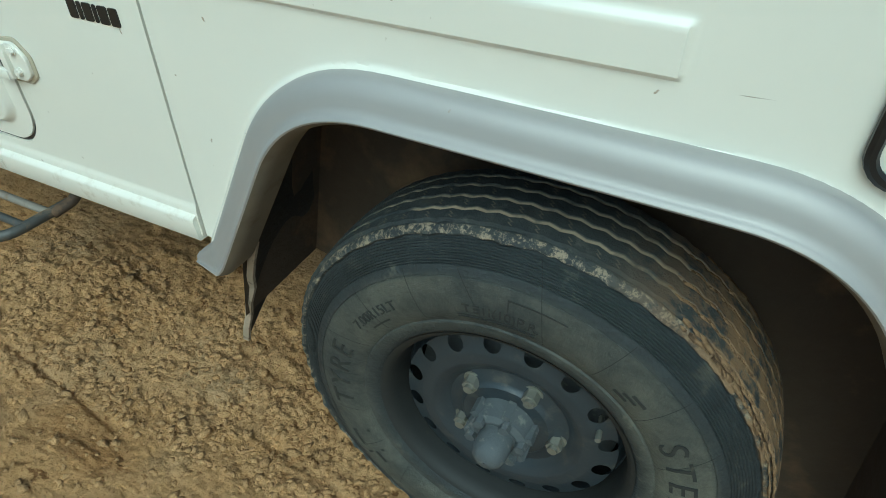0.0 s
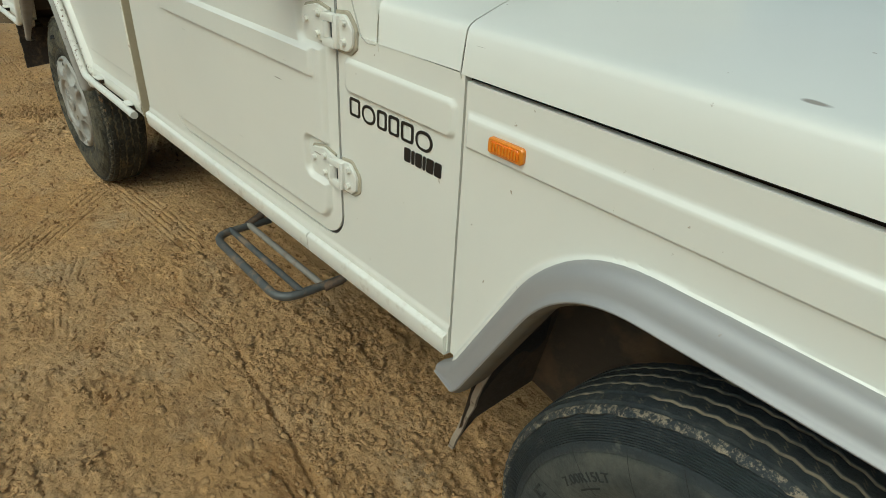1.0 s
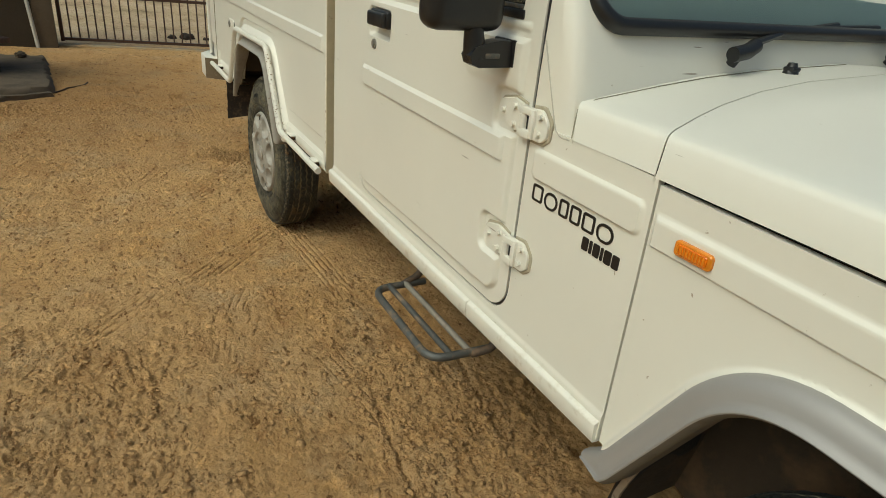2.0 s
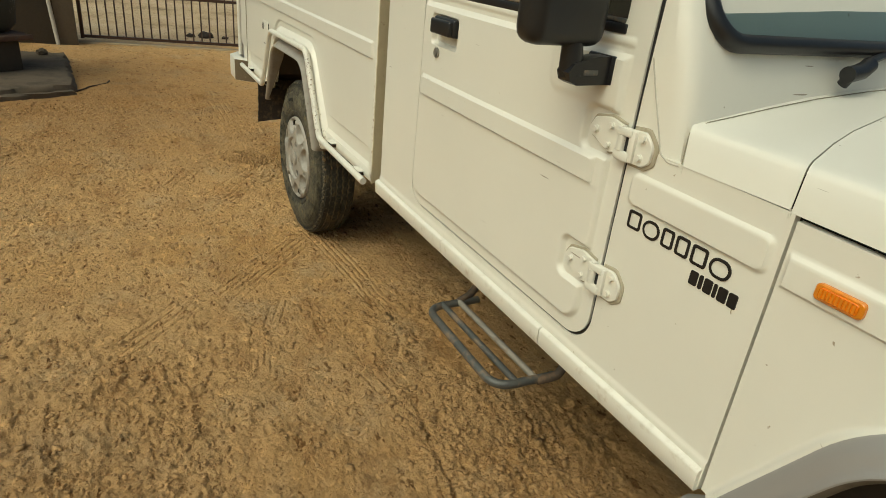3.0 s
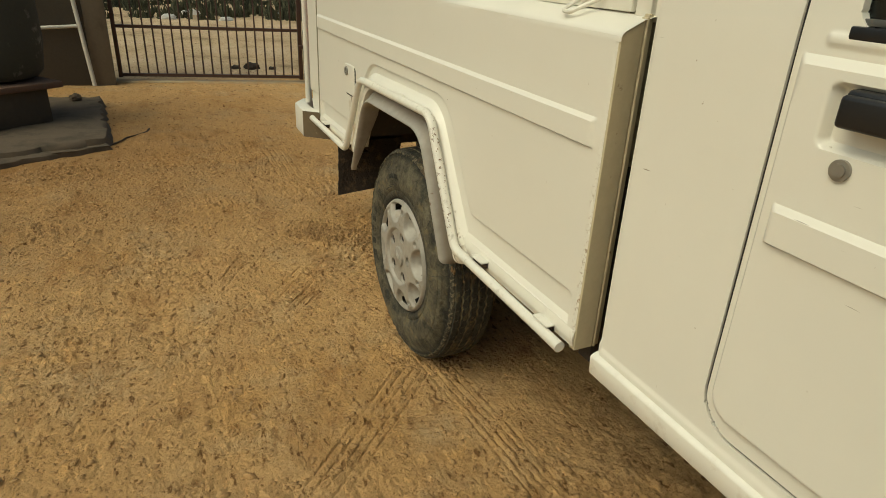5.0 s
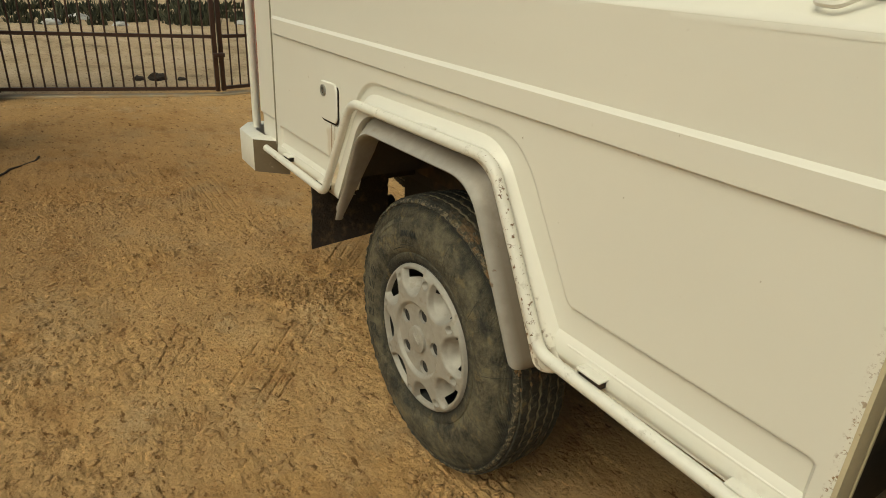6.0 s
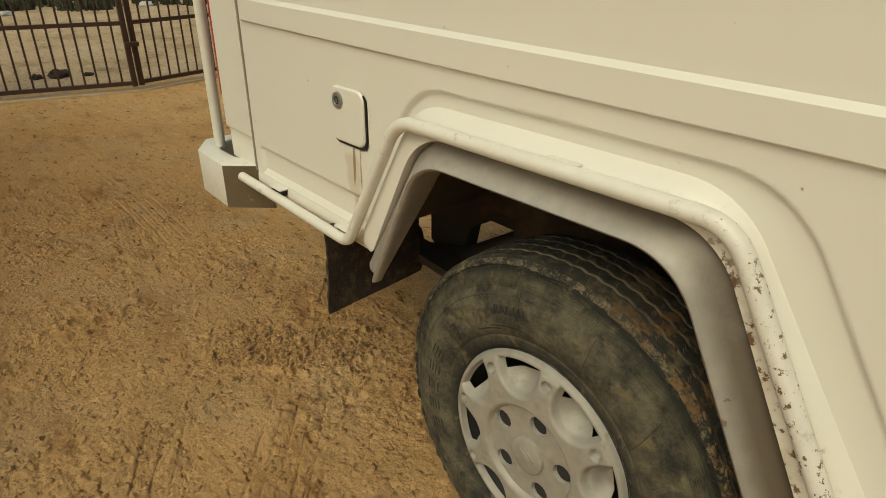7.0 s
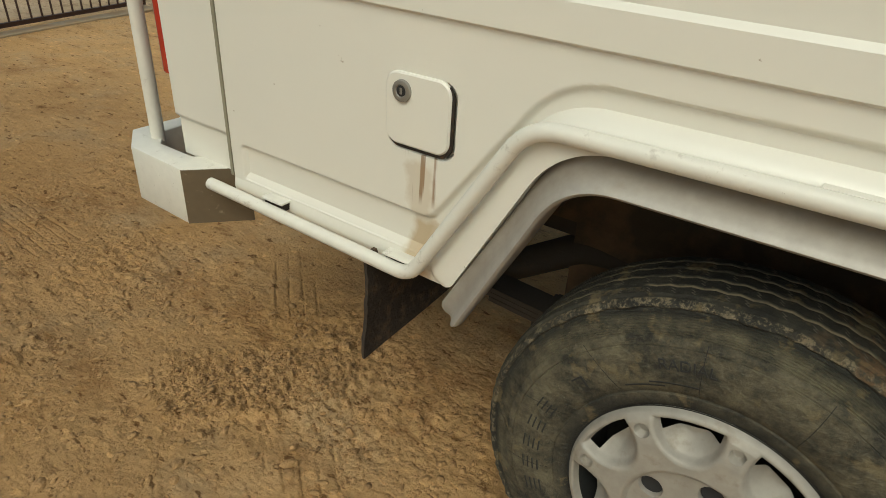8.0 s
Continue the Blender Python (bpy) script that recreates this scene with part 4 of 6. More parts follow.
def wing_height(x, z):
    h = 0.0062 * rib(x, z, -0.684, 0.006, 1.025, 1.085, 0.009, 0.005, 0.004)
    h = h + 0.015 * step(front_arch(x, z) - 0.014, 0.013)
    return h - 0.03 * np.clip((x - 0.35) / 0.3, 0, 1) ** 2


part("wing_gap", box(-0.7035, -0.6825, 0.6035, 0.612, 0.62, 1.11), BLACK, truck)


def wing_cut(x, z):
    return front_arch(x, z) + 0.022


part("front_wing", panel(-0.690, 0.62, 0.603, 1.130, wing_height, cut=wing_cut, folds=(1.025, 1.031, 1.076, 1.085)), PAINT, truck)


def arch_moulding(path, section, ends=0.10, low=0.45):
    pts = [Vector(p) for p in path]
    run = [0.0]
    for a, b in zip(pts, pts[1:]):
        run.append(run[-1] + (b - a).length)
    n, m = len(pts), len(section)
    verts, faces = [], []
    for i, p in enumerate(pts):
        d = (pts[min(n - 1, i + 1)] - pts[max(0, i - 1)]).normalized()
        nrm = Vector((d.y, -d.x))
        e = min(run[i], run[-1] - run[i]) / ends
        k = low + (1 - low) * min(1.0, math.sqrt(max(0.0, e)))
        ymax = 0.605
        for ins, y in section:
            q = p + nrm * ins * k
            verts.append((q.x, ymax - (ymax - y) * (0.55 + 0.45 * min(1, e)), q.y))
    for i in range(n - 1):
        for j in range(m - 1):
            faces.append((i * m + j, i * m + j + 1, (i + 1) * m + j + 1, (i + 1) * m + j))
    faces.append(tuple(range(m)))
    faces.append(tuple((n - 1) * m + j for j in range(m))[::-1])
    return verts, faces


MOULD = [(0.0, 0.602), (0.0, 0.5745), (0.0015, 0.5700), (0.006, 0.5635), (0.013, 0.5580), (0.022, 0.5540), (0.032, 0.5515), (0.039, 0.5490), (0.0425, 0.5450), (0.0445, 0.5412), (0.047, 0.5400), (0.0495, 0.5415)]
RETURN = [(0.0495, 0.5415), (0.054, 0.5480), (0.058, 0.5560), (0.0595, 0.5660), (0.0600, 0.6050)]


# the outer line of the front moulding, with a turned-out foot at each end
front_path = fillet([(-0.718, 0.546), (-0.659, 0.598), (-0.463, 0.957), (0.235, 0.935), (0.427, 0.585), (0.492, 0.549)], (0.075, 0.255, 0.255, 0.075), 14)
front_moulding = part("arch_moulding", arch_moulding(front_path, MOULD, 0.07, 0.22), SILVER, truck, "silver-grey plastic wheel arch moulding")
part("inner_edge", arch_moulding(front_path, RETURN, 0.07, 0.22), PLASTIC_EDGE, front_moulding, "dirty inner edge")


def liner(path, y0, y1, back):
    pts = [Vector(p) for p in path]
    n = len(pts)
    verts = [(p.x, y, p.y) for y in (y0, y1) for p in pts]
    faces = [(i, i + 1, n + i + 1, n + i) for i in range(n - 1)]
    if back:
        faces.append(tuple(range(n, 2 * n)))
    return verts, faces


part("wheel_housing", liner(fillet([(-0.66, 0.40), (-0.60, 0.72), (-0.42, 0.945), (0.15, 0.930), (0.38, 0.72), (0.43, 0.12)], 0.1), 0.60, 0.83, True), LINER, truck)

# bonnet, cowl strip and scuttle
BONNET = [(0.5885, 1.124), (0.5893, 1.130), (0.5955, 1.160), (0.6005, 1.180), (0.6045, 1.188), (0.612, 1.1925), (0.630, 1.1965), (0.72, 1.209), (0.80, 1.220), (0.93, 1.235), (1.1, 1.248), (1.42, 1.261)]
BONNET = BONNET + [(2.84 - y, z) for y, z in BONNET[-2::-1]]


def bonnet_skin(edge_front, edge_rear, steps=24, foot=0.0):
    n = len(BONNET)
    verts, faces = [], []
    for k in range(steps + 1):
        t = k / steps
        for y, z in BONNET:
            z += foot if z < 1.127 else 0.0
            s = min(1.0, abs(y - 1.42) / 0.83)
            x = edge_rear(s) * (1 - t) + edge_front(s) * t
            verts.append((x, y + 0.04 * (y < 1.42) * max(0, x - 0.1) - 0.04 * (y > 1.42) * max(0, x - 0.1), z + lift(-0.7) + 0.014 - 0.011 * max(0, x + 0.7) - 0.05 * max(0, x) ** 2))
    for k in range(steps):
        for j in range(n - 1):
            faces.append((k * n + j, k * n + j + 1, (k + 1) * n + j + 1, (k + 1) * n + j))
    m = len(verts)
    # folded rear and front edges
    for row in (0, steps):
        base = row * n
        s0 = len(verts)
        verts += [(verts[base + j][0], verts[base + j][1], verts[base + j][2] - 0.014) for j in range(n)]
        faces += [(base + j, base + j + 1, s0 + j + 1, s0 + j) for j in range(n - 1)]
    return verts, faces


part("bonnet", bonnet_skin(lambda s: 0.66 - 0.06 * s ** 4, lambda s: -0.7032 - 0.115 * (1 - s ** 3)), PAINT, truck)
part("cowl_panel", bonnet_skin(lambda s: -0.706 - 0.115 * (1 - s ** 3), lambda s: -0.945 + 0.033 * s ** 40, 8, 0.0035), PAINT, truck)
part("washer_jet", merge(cylinder((-0.89, 1.15, 1.240), (-0.89, 1.15, 1.272), 0.020, 12, 0.009), box(-0.902, -0.876, 1.136, 1.164, 1.254, 1.264, 0.004)), BLACK, truck)


def scuttle():
    levels = [(1.118, 0.0, 0.0), (1.22, -0.012, 0.0005), (1.30, -0.03, 0.002), (1.42, -0.075, 0.006), (1.90, -0.36, 0.036)]
    plan = [(-1.040, 0.590), (-0.975, 0.591), (-0.945, 0.595), (-0.931, 0.604), (-0.925, 0.622), (-0.925, 0.655), (-0.926, 0.75), (-0.929, 1.0), (-0.932, 1.42)]
    plan = plan + [(x, 2.84 - y) for x, y in plan[-2::-1]]
    verts, faces, n = [], [], len(plan)
    for z, dx, dy in levels:
        for i, (x, y) in enumerate(plan):
            k = min(1.0, max(0.0, (x + 1.04) / 0.10))
            verts.append((x + dx * k, y + (dy if y < 1.42 else -dy), z))
    for k in range(len(levels) - 1):
        for j in range(n - 1):
            faces.append((k * n + j, k * n + j + 1, (k + 1) * n + j + 1, (k + 1) * n + j))
    return verts, faces


part("scuttle_panel", scuttle(), PAINT, truck)
part("scuttle_seam", tube(fillet([(-1.036, 0.5905, 1.288), (-1.000, 0.5905, 1.205), (-0.968, 0.5902, 1.132), (-0.948, 0.5902, 1.1225), (-0.922, 0.5898, 1.124)], 0.02), 0.0014, 6), SEALER, truck)
half_y, half_z = [y for y, _ in BONNET[:12]], [z for _, z in BONNET[:12]]
joint = [(-0.9145, 0.5875, 1.130), (-0.921, 0.5945, 1.160), (-0.928, 0.603, 1.181)]
joint += [(x + 0.002, y, float(np.interp(y, half_y, half_z)) + 0.001) for x, y in ((-0.928, 0.640), (-0.927, 0.70), (-0.927, 0.80), (-0.928, 0.93), (-0.929, 1.1), (-0.931, 1.25), (-0.932, 1.42))]
part("cowl_joint", tube(joint, 0.0011, 6), GAP_SHADE, truck)


def screen_point(u, z):
    """A place on the front of the cab, u across from 0 to 1."""
    y = 0.645 + u * 1.55
    lean = -0.03 - (z - 1.30) * 0.60
    return (-0.915 + lean + 0.014 * (1 - (2 * u - 1) ** 2), y, z)


SCREEN = rounded_rect(0.0, 1.55, 1.327, 1.83, 0.06, 6)
screen_ring = [screen_point(u / 1.55, z) for u, z in SCREEN]
glass_v = [Vector(p) + Vector((0.006, 0, 0)) for p in screen_ring]
windscreen = part("windscreen", (glass_v, [tuple(range(len(glass_v)))]), GLASS, truck, "dark tinted windscreen")
part("rubber_seal", tube([Vector(p) + Vector((0.006, 0, 0)) for p in screen_ring], 0.017, 10, closed=True), BLACK, windscreen)


def wiper(y):
    arm = tube(fillet([(-0.918, y - 0.035, 1.288), (-0.925, y + 0.03, 1.305), (-0.945, y + 0.14, 1.325), (-0.97, y + 0.38, 1.345)], 0.02), 0.008, 8)
    boot = tube([(-0.912, y - 0.045, 1.284), (-0.914, y, 1.290), (-0.920, y + 0.03, 1.302)], 0.016, 12)
    return merge(cylinder((-0.930, y - 0.02, 1.262), (-0.914, y - 0.02, 1.290), 0.011, 14), boot, arm, tube([(-0.955, y + 0.1, 1.333), (-0.965, y + 0.55, 1.345)], 0.006, 6))


part("wiper", wiper(1.02), BLACK, truck)
part("wiper", wiper(1.62), BLACK, truck)

# cab shell
part("cab_roof", merge(box(-2.17, -1.14, 0.66, 2.18, 1.93, 2.0, 0.03), box(-2.225, -2.20, 0.61, 2.24, 0.62, 1.95, 0.008)), PAINT, truck)
part("cab_far_side", merge(box(-2.19, -0.70, FAR - 0.02, FAR, 0.62, 1.12, 0.006), box(-2.19, -2.02, FAR - 0.06, FAR - 0.03, 1.12, 1.95, 0.006),
                           box(-0.69, 0.62, FAR - 0.02, FAR, 0.98, 1.12, 0.006)), PAINT, truck)
part("cab_lining", merge(box(-2.15, -1.02, 0.625, 0.635, 0.64, 1.27), box(-2.15, -0.98, 0.635, 2.2, 0.60, 0.62), box(-1.0, -0.98, 0.64, 2.2, 0.62, 1.10)), DARK, truck)
part("seat", merge(box(-2.05, -1.5, 0.75, 2.1, 0.62, 0.95, 0.05), box(-2.12, -1.95, 0.75, 2.1, 0.9, 1.5, 0.05)), DARK, truck)
part("dashboard", box(-1.2, -0.97, 0.66, 2.18, 1.0, 1.25, 0.04), DARK, truck)
part("front_panel", merge(box(0.60, 0.64, 0.62, 2.22, 0.62, 1.06, 0.01), box(0.62, 0.80, 0.60, 2.24, 0.45, 0.62, 0.02)), PAINT, truck)

# side repeater lamp
ind = part("side_indicator", prism(rounded_rect(-0.627, -0.556, 1.0250, 1.0510, 0.007), 0.577, 0.586, 0.002), AMBER, truck, "amber side indicator lens")
part("lens", prism(rounded_rect(-0.620, -0.563, 1.0295, 1.0470, 0.004), 0.5745, 0.578, 0.0012), AMBER_LENS, ind, "ribbed orange lens")
for k in range(9):
    part("lens_rib", prism(rounded_rect(-0.6175 + 0.006 * k, -0.6145 + 0.006 * k, 1.0315, 1.0450, 0.0010, 2), 0.5734, 0.5755), AMBER, ind)

# badge shapes on the quarter panel
BADGE = material("black_vinyl_badge", (0.010, 0.010, 0.011), 0.35)


def badge_shapes():
    pieces = []
    x = -1.006
    for w, ring in ((0.034, False), (0.042, True), (0.028, False), (0.030, False), (0.034, False), (0.044, True)):
        z0, z1 = 0.986 + lift(x), 1.022 + lift(x)
        if ring:
            outer, inner = rounded_rect(x, x + w, z0 - 0.002, z1 - 0.002, 0.018), rounded_rect(x + 0.0055, x + w - 0.0055, z0 + 0.0035, z1 - 0.0075, 0.0125)
        else:
            outer, inner = rounded_rect(x, x + w, z0, z1, 0.006), rounded_rect(x + 0.0062, x + w - 0.0055, z0 + 0.0055, z1 - 0.0055, 0.003)
        n = len(outer)
        v = [(a, 0.5885, b) for a, b in outer] + [(a, 0.5885, b) for a, b in inner]
        v += [(a, 0.5905, b) for a, b in outer] + [(a, 0.5905, b) for a, b in inner]
        f = [(i, (i + 1) % n, n + (i + 1) % n, n + i) for i in range(n)] + [(i, 2 * n + i, 2 * n + (i + 1) % n, (i + 1) % n) for i in range(n)]
        pieces.append((v, f))
        x += w + 0.006
    x = -0.838
    for w in (0.017, 0.008, 0.017, 0.007, 0.018, 0.017):
        pieces.append(prism(rounded_rect(x, x + w, 0.950 + lift(x), 0.976 + lift(x), 0.003, 2), 0.5885, 0.5905))
        x += w + 0.003
    return pieces


for piece in badge_shapes():
    part("badge_shape", piece, BADGE, truck, "black vinyl badge shape")

part("wing_badge", tube([(x, 0.5835, z) for x, z in rounded_rect(0.172, 0.36, 0.945, 1.068, 0.03)], 0.0065, 8, closed=True), BADGE, truck, "black outlined shape on the wing")

# mirror on its bracket
mirror = part("mirror", box(-1.195, -1.12, 0.385, 0.556, 1.288, 1.50, 0.028, 4), BLACK, truck, "black plastic door mirror")
arm = prism([(0.576, 1.274), (0.576, 1.222), (0.500, 1.221), (0.484, 1.228), (0.478, 1.244), (0.488, 1.260), (0.520, 1.270), (0.546, 1.274)], -1.166, -1.122, 0.008)
part("mirror_bracket", merge(([(y, x, z) for x, y, z in arm[0]], [q[::-1] for q in arm[1]]), box(-1.190, -1.112, 0.574, 0.584, 1.222, 1.276, 0.004),
                             cylinder((-1.145, 0.502, 1.236), (-1.147, 0.494, 1.300), 0.024, 24, 0.019)), BLACK, mirror)
part("bracket_slot", box(-1.130, -1.1205, 0.512, 0.548, 1.239, 1.250, 0.003), STEP, mirror, "dusty slot in the bracket")

# tubular step
step_ring = fillet([(-1.665, 0.72, 0.425), (-1.665, 0.535, 0.428), (-1.245, 0.520, 0.432), (-1.235, 0.70, 0.432)], 0.06, 6)
side_step = part("side_step", tube(step_ring, 0.0118, 12), STEP, truck, "worn grey tubular side step")
for y in (0.59, 0.648):
    part("rung", tube([(-1.668, y, 0.431), (-1.24, y - 0.006, 0.434)], 0.0092, 10), STEP_BARE if y > 0.6 else STEP, side_step)
for x, s in ((-1.665, -1), (-1.235, 1)):
    part("step_arm", tube(fillet([(x, 0.645, 0.429), (x + 0.015 * s, 0.70, 0.44), (x + 0.01 * s, 0.745, 0.52), (x, 0.80, 0.66)], 0.04), 0.0125, 10), STEP_ARM, side_step)

# ---- load bed ----
def inset(pts, d):
    """A convex outline, in clockwise order, drawn in by d."""
    out = []
    for i in range(len(pts)):
        a, b, c = Vector(pts[i - 1]), Vector(pts[i]), Vector(pts[(i + 1) % len(pts)])
        u, w = (b - a).normalized(), (c - b).normalized()
        n1, n2 = Vector((u.y, -u.x)), Vector((w.y, -w.x))
        out.append(tuple(b + (n1 + n2) * d / (1 + n1.dot(n2))))
    return out


BED_ARCH = inset([(-3.957, 0.19), (-3.628, 0.926), (-3.068, 0.920), (-2.780, 0.18)], 0.19)
BED_LINE = [tuple(p) for p in fillet([(-4.33, 0.655), (-4.33, 0.727), (-3.852, 0.727), (-3.648, 1.009), (-2.985, 1.015), (-2.802, 0.728), (-2.325, 0.728), (-2.325, 0.655)],
                                     (0.012, 0.03, 0.15, 0.17, 0.03, 0.012), 8)]


def bed_height(x, z):
    line = sd_poly(x, z, BED_LINE)
    h = 0.0080 * rib(x, z, -4.354, -2.321, 1.052, 1.114, 0.009)
    h = h - 0.010 * step(line, 0.009)
    fuel = sd_rect(x, z, -3.943, -3.813, 0.840, 0.961, 0.022)
    h = h - 0.014 * step(fuel, 0.005)
    # front corner rounds in
    return h - 0.006 * np.clip((x + 2.300) / 0.009, 0, 1) ** 2


def bed_cut(x, z):
    return np.minimum(sd_poly(x, z, BED_ARCH, 0.178), sd_rect(x, z, -3.824, -2.785, 0.5, 0.664, 0.02))


bed = part("bed_side_panel", panel(-4.365, -2.292, 0.608, 1.268, bed_height, cut=bed_cut, pitch=0.0033, folds=(1.052, 1.057, 1.105, 1.114)), BED_PAINT, truck, "pressed white load-bed side")


def strip(x0, x1, profile):
    n = len(profile)
    verts = [(x, y, z + lift(x)) for x in (x0, (x0 + x1) / 2, x1) for y, z in profile]
    faces = [(k * n + i, k * n + i + 1, (k + 1) * n + i + 1, (k + 1) * n + i) for k in range(2) for i in range(n - 1)]
    return verts, faces


part("bed_top_rail", strip(-4.365, -2.2862, [(0.590, 1.258), (0.590, 1.266), (0.5925, 1.2725), (0.599, 1.277), (0.640, 1.2965), (0.668, 1.302), (0.668, 1.335), (0.70, 1.335)]), PAINT, truck)
FOOT = [(0.601, 0.668), (0.594, 0.657), (0.589, 0.645), (0.587, 0.628), (0.589, 0.614), (0.596, 0.606), (0.66, 0.606)]
part("bed_foot_rail", strip(-2.845, -2.292, FOOT), BED_PAINT, truck)
part("bed_foot_rail", strip(-4.365, -3.845, FOOT), BED_PAINT, truck)
part("bed_board", merge(box(-4.34, -2.345, 0.653, 0.682, 1.314, 1.75, 0.004), box(-2.338, -2.296, 0.656, 0.72, 1.300, 1.78, 0.004)), PAINT, truck, "white sheet-metal board above the bed rail")
part("tie_hook", tube(fillet([(-2.475, 0.662, 1.345), (-2.500, 0.606, 1.306), (-2.465, 0.600, 1.304), (-2.42, 0.655, 1.340)], 0.012), 0.0045, 8), BAR_PAINT, truck)
z_f = lift(-2.29)
front_cap = prism([(0.5925, 0.602 + z_f), (0.5925, 1.264 + z_f), (0.5945, 1.2705 + z_f), (0.600, 1.2750 + z_f), (0.640, 1.2945 + z_f), (0.640, 0.602 + z_f)], -2.288, -2.306, 0.0)
front_cap = [(y, x, z) for x, y, z in front_cap[0]], front_cap[1]
part("bed_front_panel", merge(front_cap, box(-2.306, -2.294, 0.640, 0.6440, 0.604 + z_f, 1.292 + z_f), box(-2.304, -2.286, 0.6440, 0.6500, 0.600 + z_f, 1.300 + z_f, 0.002), box(-2.306, -2.291, 0.6505, 0.662, 0.600 + z_f, 1.306 + z_f, 0.003)), RUST, truck, "white bed front edge with rust along its seam")
# gap walls in the darker paint that stands in for the cab's shade
part("bed_gap_lining", merge(box(-2.36, -2.312, 0.664, 2.2, 0.60, 1.70), box(-2.245, -2.232, 0.64, 2.2, 0.60, 1.9)), GAP_SHADE, truck)
part("bed_headboard", box(-2.40, -2.37, 0.72, 2.2, 0.62, 1.70, 0.006), PAINT, truck)
part("bed_floor", box(-4.55, -2.31, 0.66, 2.2, 0.98, 1.02), UNDERBODY, truck)
part("bed_bulkhead", box(-2.35, -2.31, 0.66, 2.2, 0.55, 0.978), UNDERBODY, truck)
part("bed_inner_side", box(-4.34, -2.36, 0.684, 0.692, 1.022, 1.3), UNDERBODY, truck)
part("bed_far_side", merge(box(-4.55, -2.30, FAR - 0.03, FAR, 0.95, 1.75, 0.006), box(-4.55, -3.85, FAR - 0.03, FAR, 0.62, 0.95, 0.006), box(-2.93, -2.30, FAR - 0.03, FAR, 0.62, 0.95, 0.006)), PAINT, truck)
part("tailgate", box(-4.56, -4.53, 0.66, 2.2, 0.80, 1.4, 0.01), PAINT, truck)
part("panel_seam", box(-4.3735, -4.3655, 0.5870, 0.612, 0.69, 1.62), GAP_SHADE, truck)
part("rear_corner_panel", panel(-4.555, -4.373, 0.645, 1.60, lambda x, z: -0.004 - 0.010 * step(z - 0.735, 0.012) + 0 * x, cut=None), PAINT, truck)



def loft_band(outer, inner, section, rounds=0.02, thin=9.0):
    """A moulding between an outer and an inner line of (x, z); section of (share across, y); both ends are rounded off, and the first one is no deeper than y = thin."""
    rows = list(zip([Vector(p) for p in outer], [Vector(p) for p in inner]))

    def ending(row, towards):
        c, half = (row[0] + row[1]) / 2, (row[0] - row[1]) / 2
        d = Vector((-half.y, half.x)).normalized()
        d = d if d.dot(towards) > 0 else -d
        out = []
        for k in range(1, 7):
            a = k / 6 * math.pi / 2
            m = c + d * rounds * math.sin(a)
            out.append((m + half * max(0.04, math.cos(a)), m - half * max(0.04, math.cos(a))))
        return out
    head, tail = ending(rows[0], rows[0][0] - rows[1][0]), ending(rows[-1], rows[-1][0] - rows[-2][0])
    rows = head[::-1] + rows + tail
    n, m = len(rows), len(section)
    verts = []
    for k, (o, i) in enumerate(rows):
        sink = 0.55 * max(0.0, (6 - k) / 6, (k - n + 7) / 6) ** 3
        for u, y in section:
            y = min(y, thin) if k < 7 else y
            verts.append((o.x + (i.x - o.x) * u, y + (0.605 - y) * sink, o.y + (i.y - o.y) * u))
    faces = [(k * m + j, k * m + j + 1, (k + 1) * m + j + 1, (k + 1) * m + j) for k in range(n - 1) for j in range(m - 1)]
    return verts, faces


LIP = [(0.0, 0.605), (0.10, 0.597), (0.24, 0.586), (0.38, 0.578), (0.52, 0.574), (1.0, 0.571), (1.0, 0.61)]
part("arch_lip", loft_band(fillet([(-3.860, 0.690), (-3.662, 1.012), (-3.040, 1.012), (-2.782, 0.632)], (0.15, 0.15), 14),
                           fillet([(-3.782, 0.668), (-3.628, 0.958), (-3.050, 0.961), (-2.858, 0.600)], (0.15, 0.13), 14), LIP, 0.030), BED_PAINT, truck)
MOULD_REAR = [(0.0, 0.615), (0.0, 0.597), (0.04, 0.593), (0.14, 0.587), (0.32, 0.578), (0.50, 0.568), (0.66, 0.558), (0.78, 0.551), (0.87, 0.5485), (0.94, 0.551), (0.985, 0.557), (1.0, 0.568), (0.98, 0.62)]
part("arch_moulding", loft_band(fillet([(-3.803, 0.622), (-3.630, 0.956), (-3.052, 0.960), (-2.862, 0.592)], (0.15, 0.13), 14),
                                fillet([(-3.752, 0.607), (-3.604, 0.908), (-3.090, 0.910), (-2.914, 0.574)], (0.12, 0.13), 14), MOULD_REAR, 0.026, 0.571), SILVER_DUSTY, truck, "dusty grey rear wheel arch moulding")
part("wheel_housing", liner(fillet([(-3.715, 0.74), (-3.62, 0.93), (-3.08, 0.93), (-2.90, 0.55)], 0.1), 0.61, 1.0, False), LINER, truck)
# sheets added to block the bright ground seen through the arch
part("inner_panel", merge(box(-4.30, -2.60, 0.972, 0.98, 0.64, 1.0, 0.002), box(-3.986, -3.977, 0.63, 0.97, 0.630, 0.98, 0.002), box(-3.735, -2.60, 0.974, 0.982, 0.44, 0.66, 0.002)), LINER, truck)

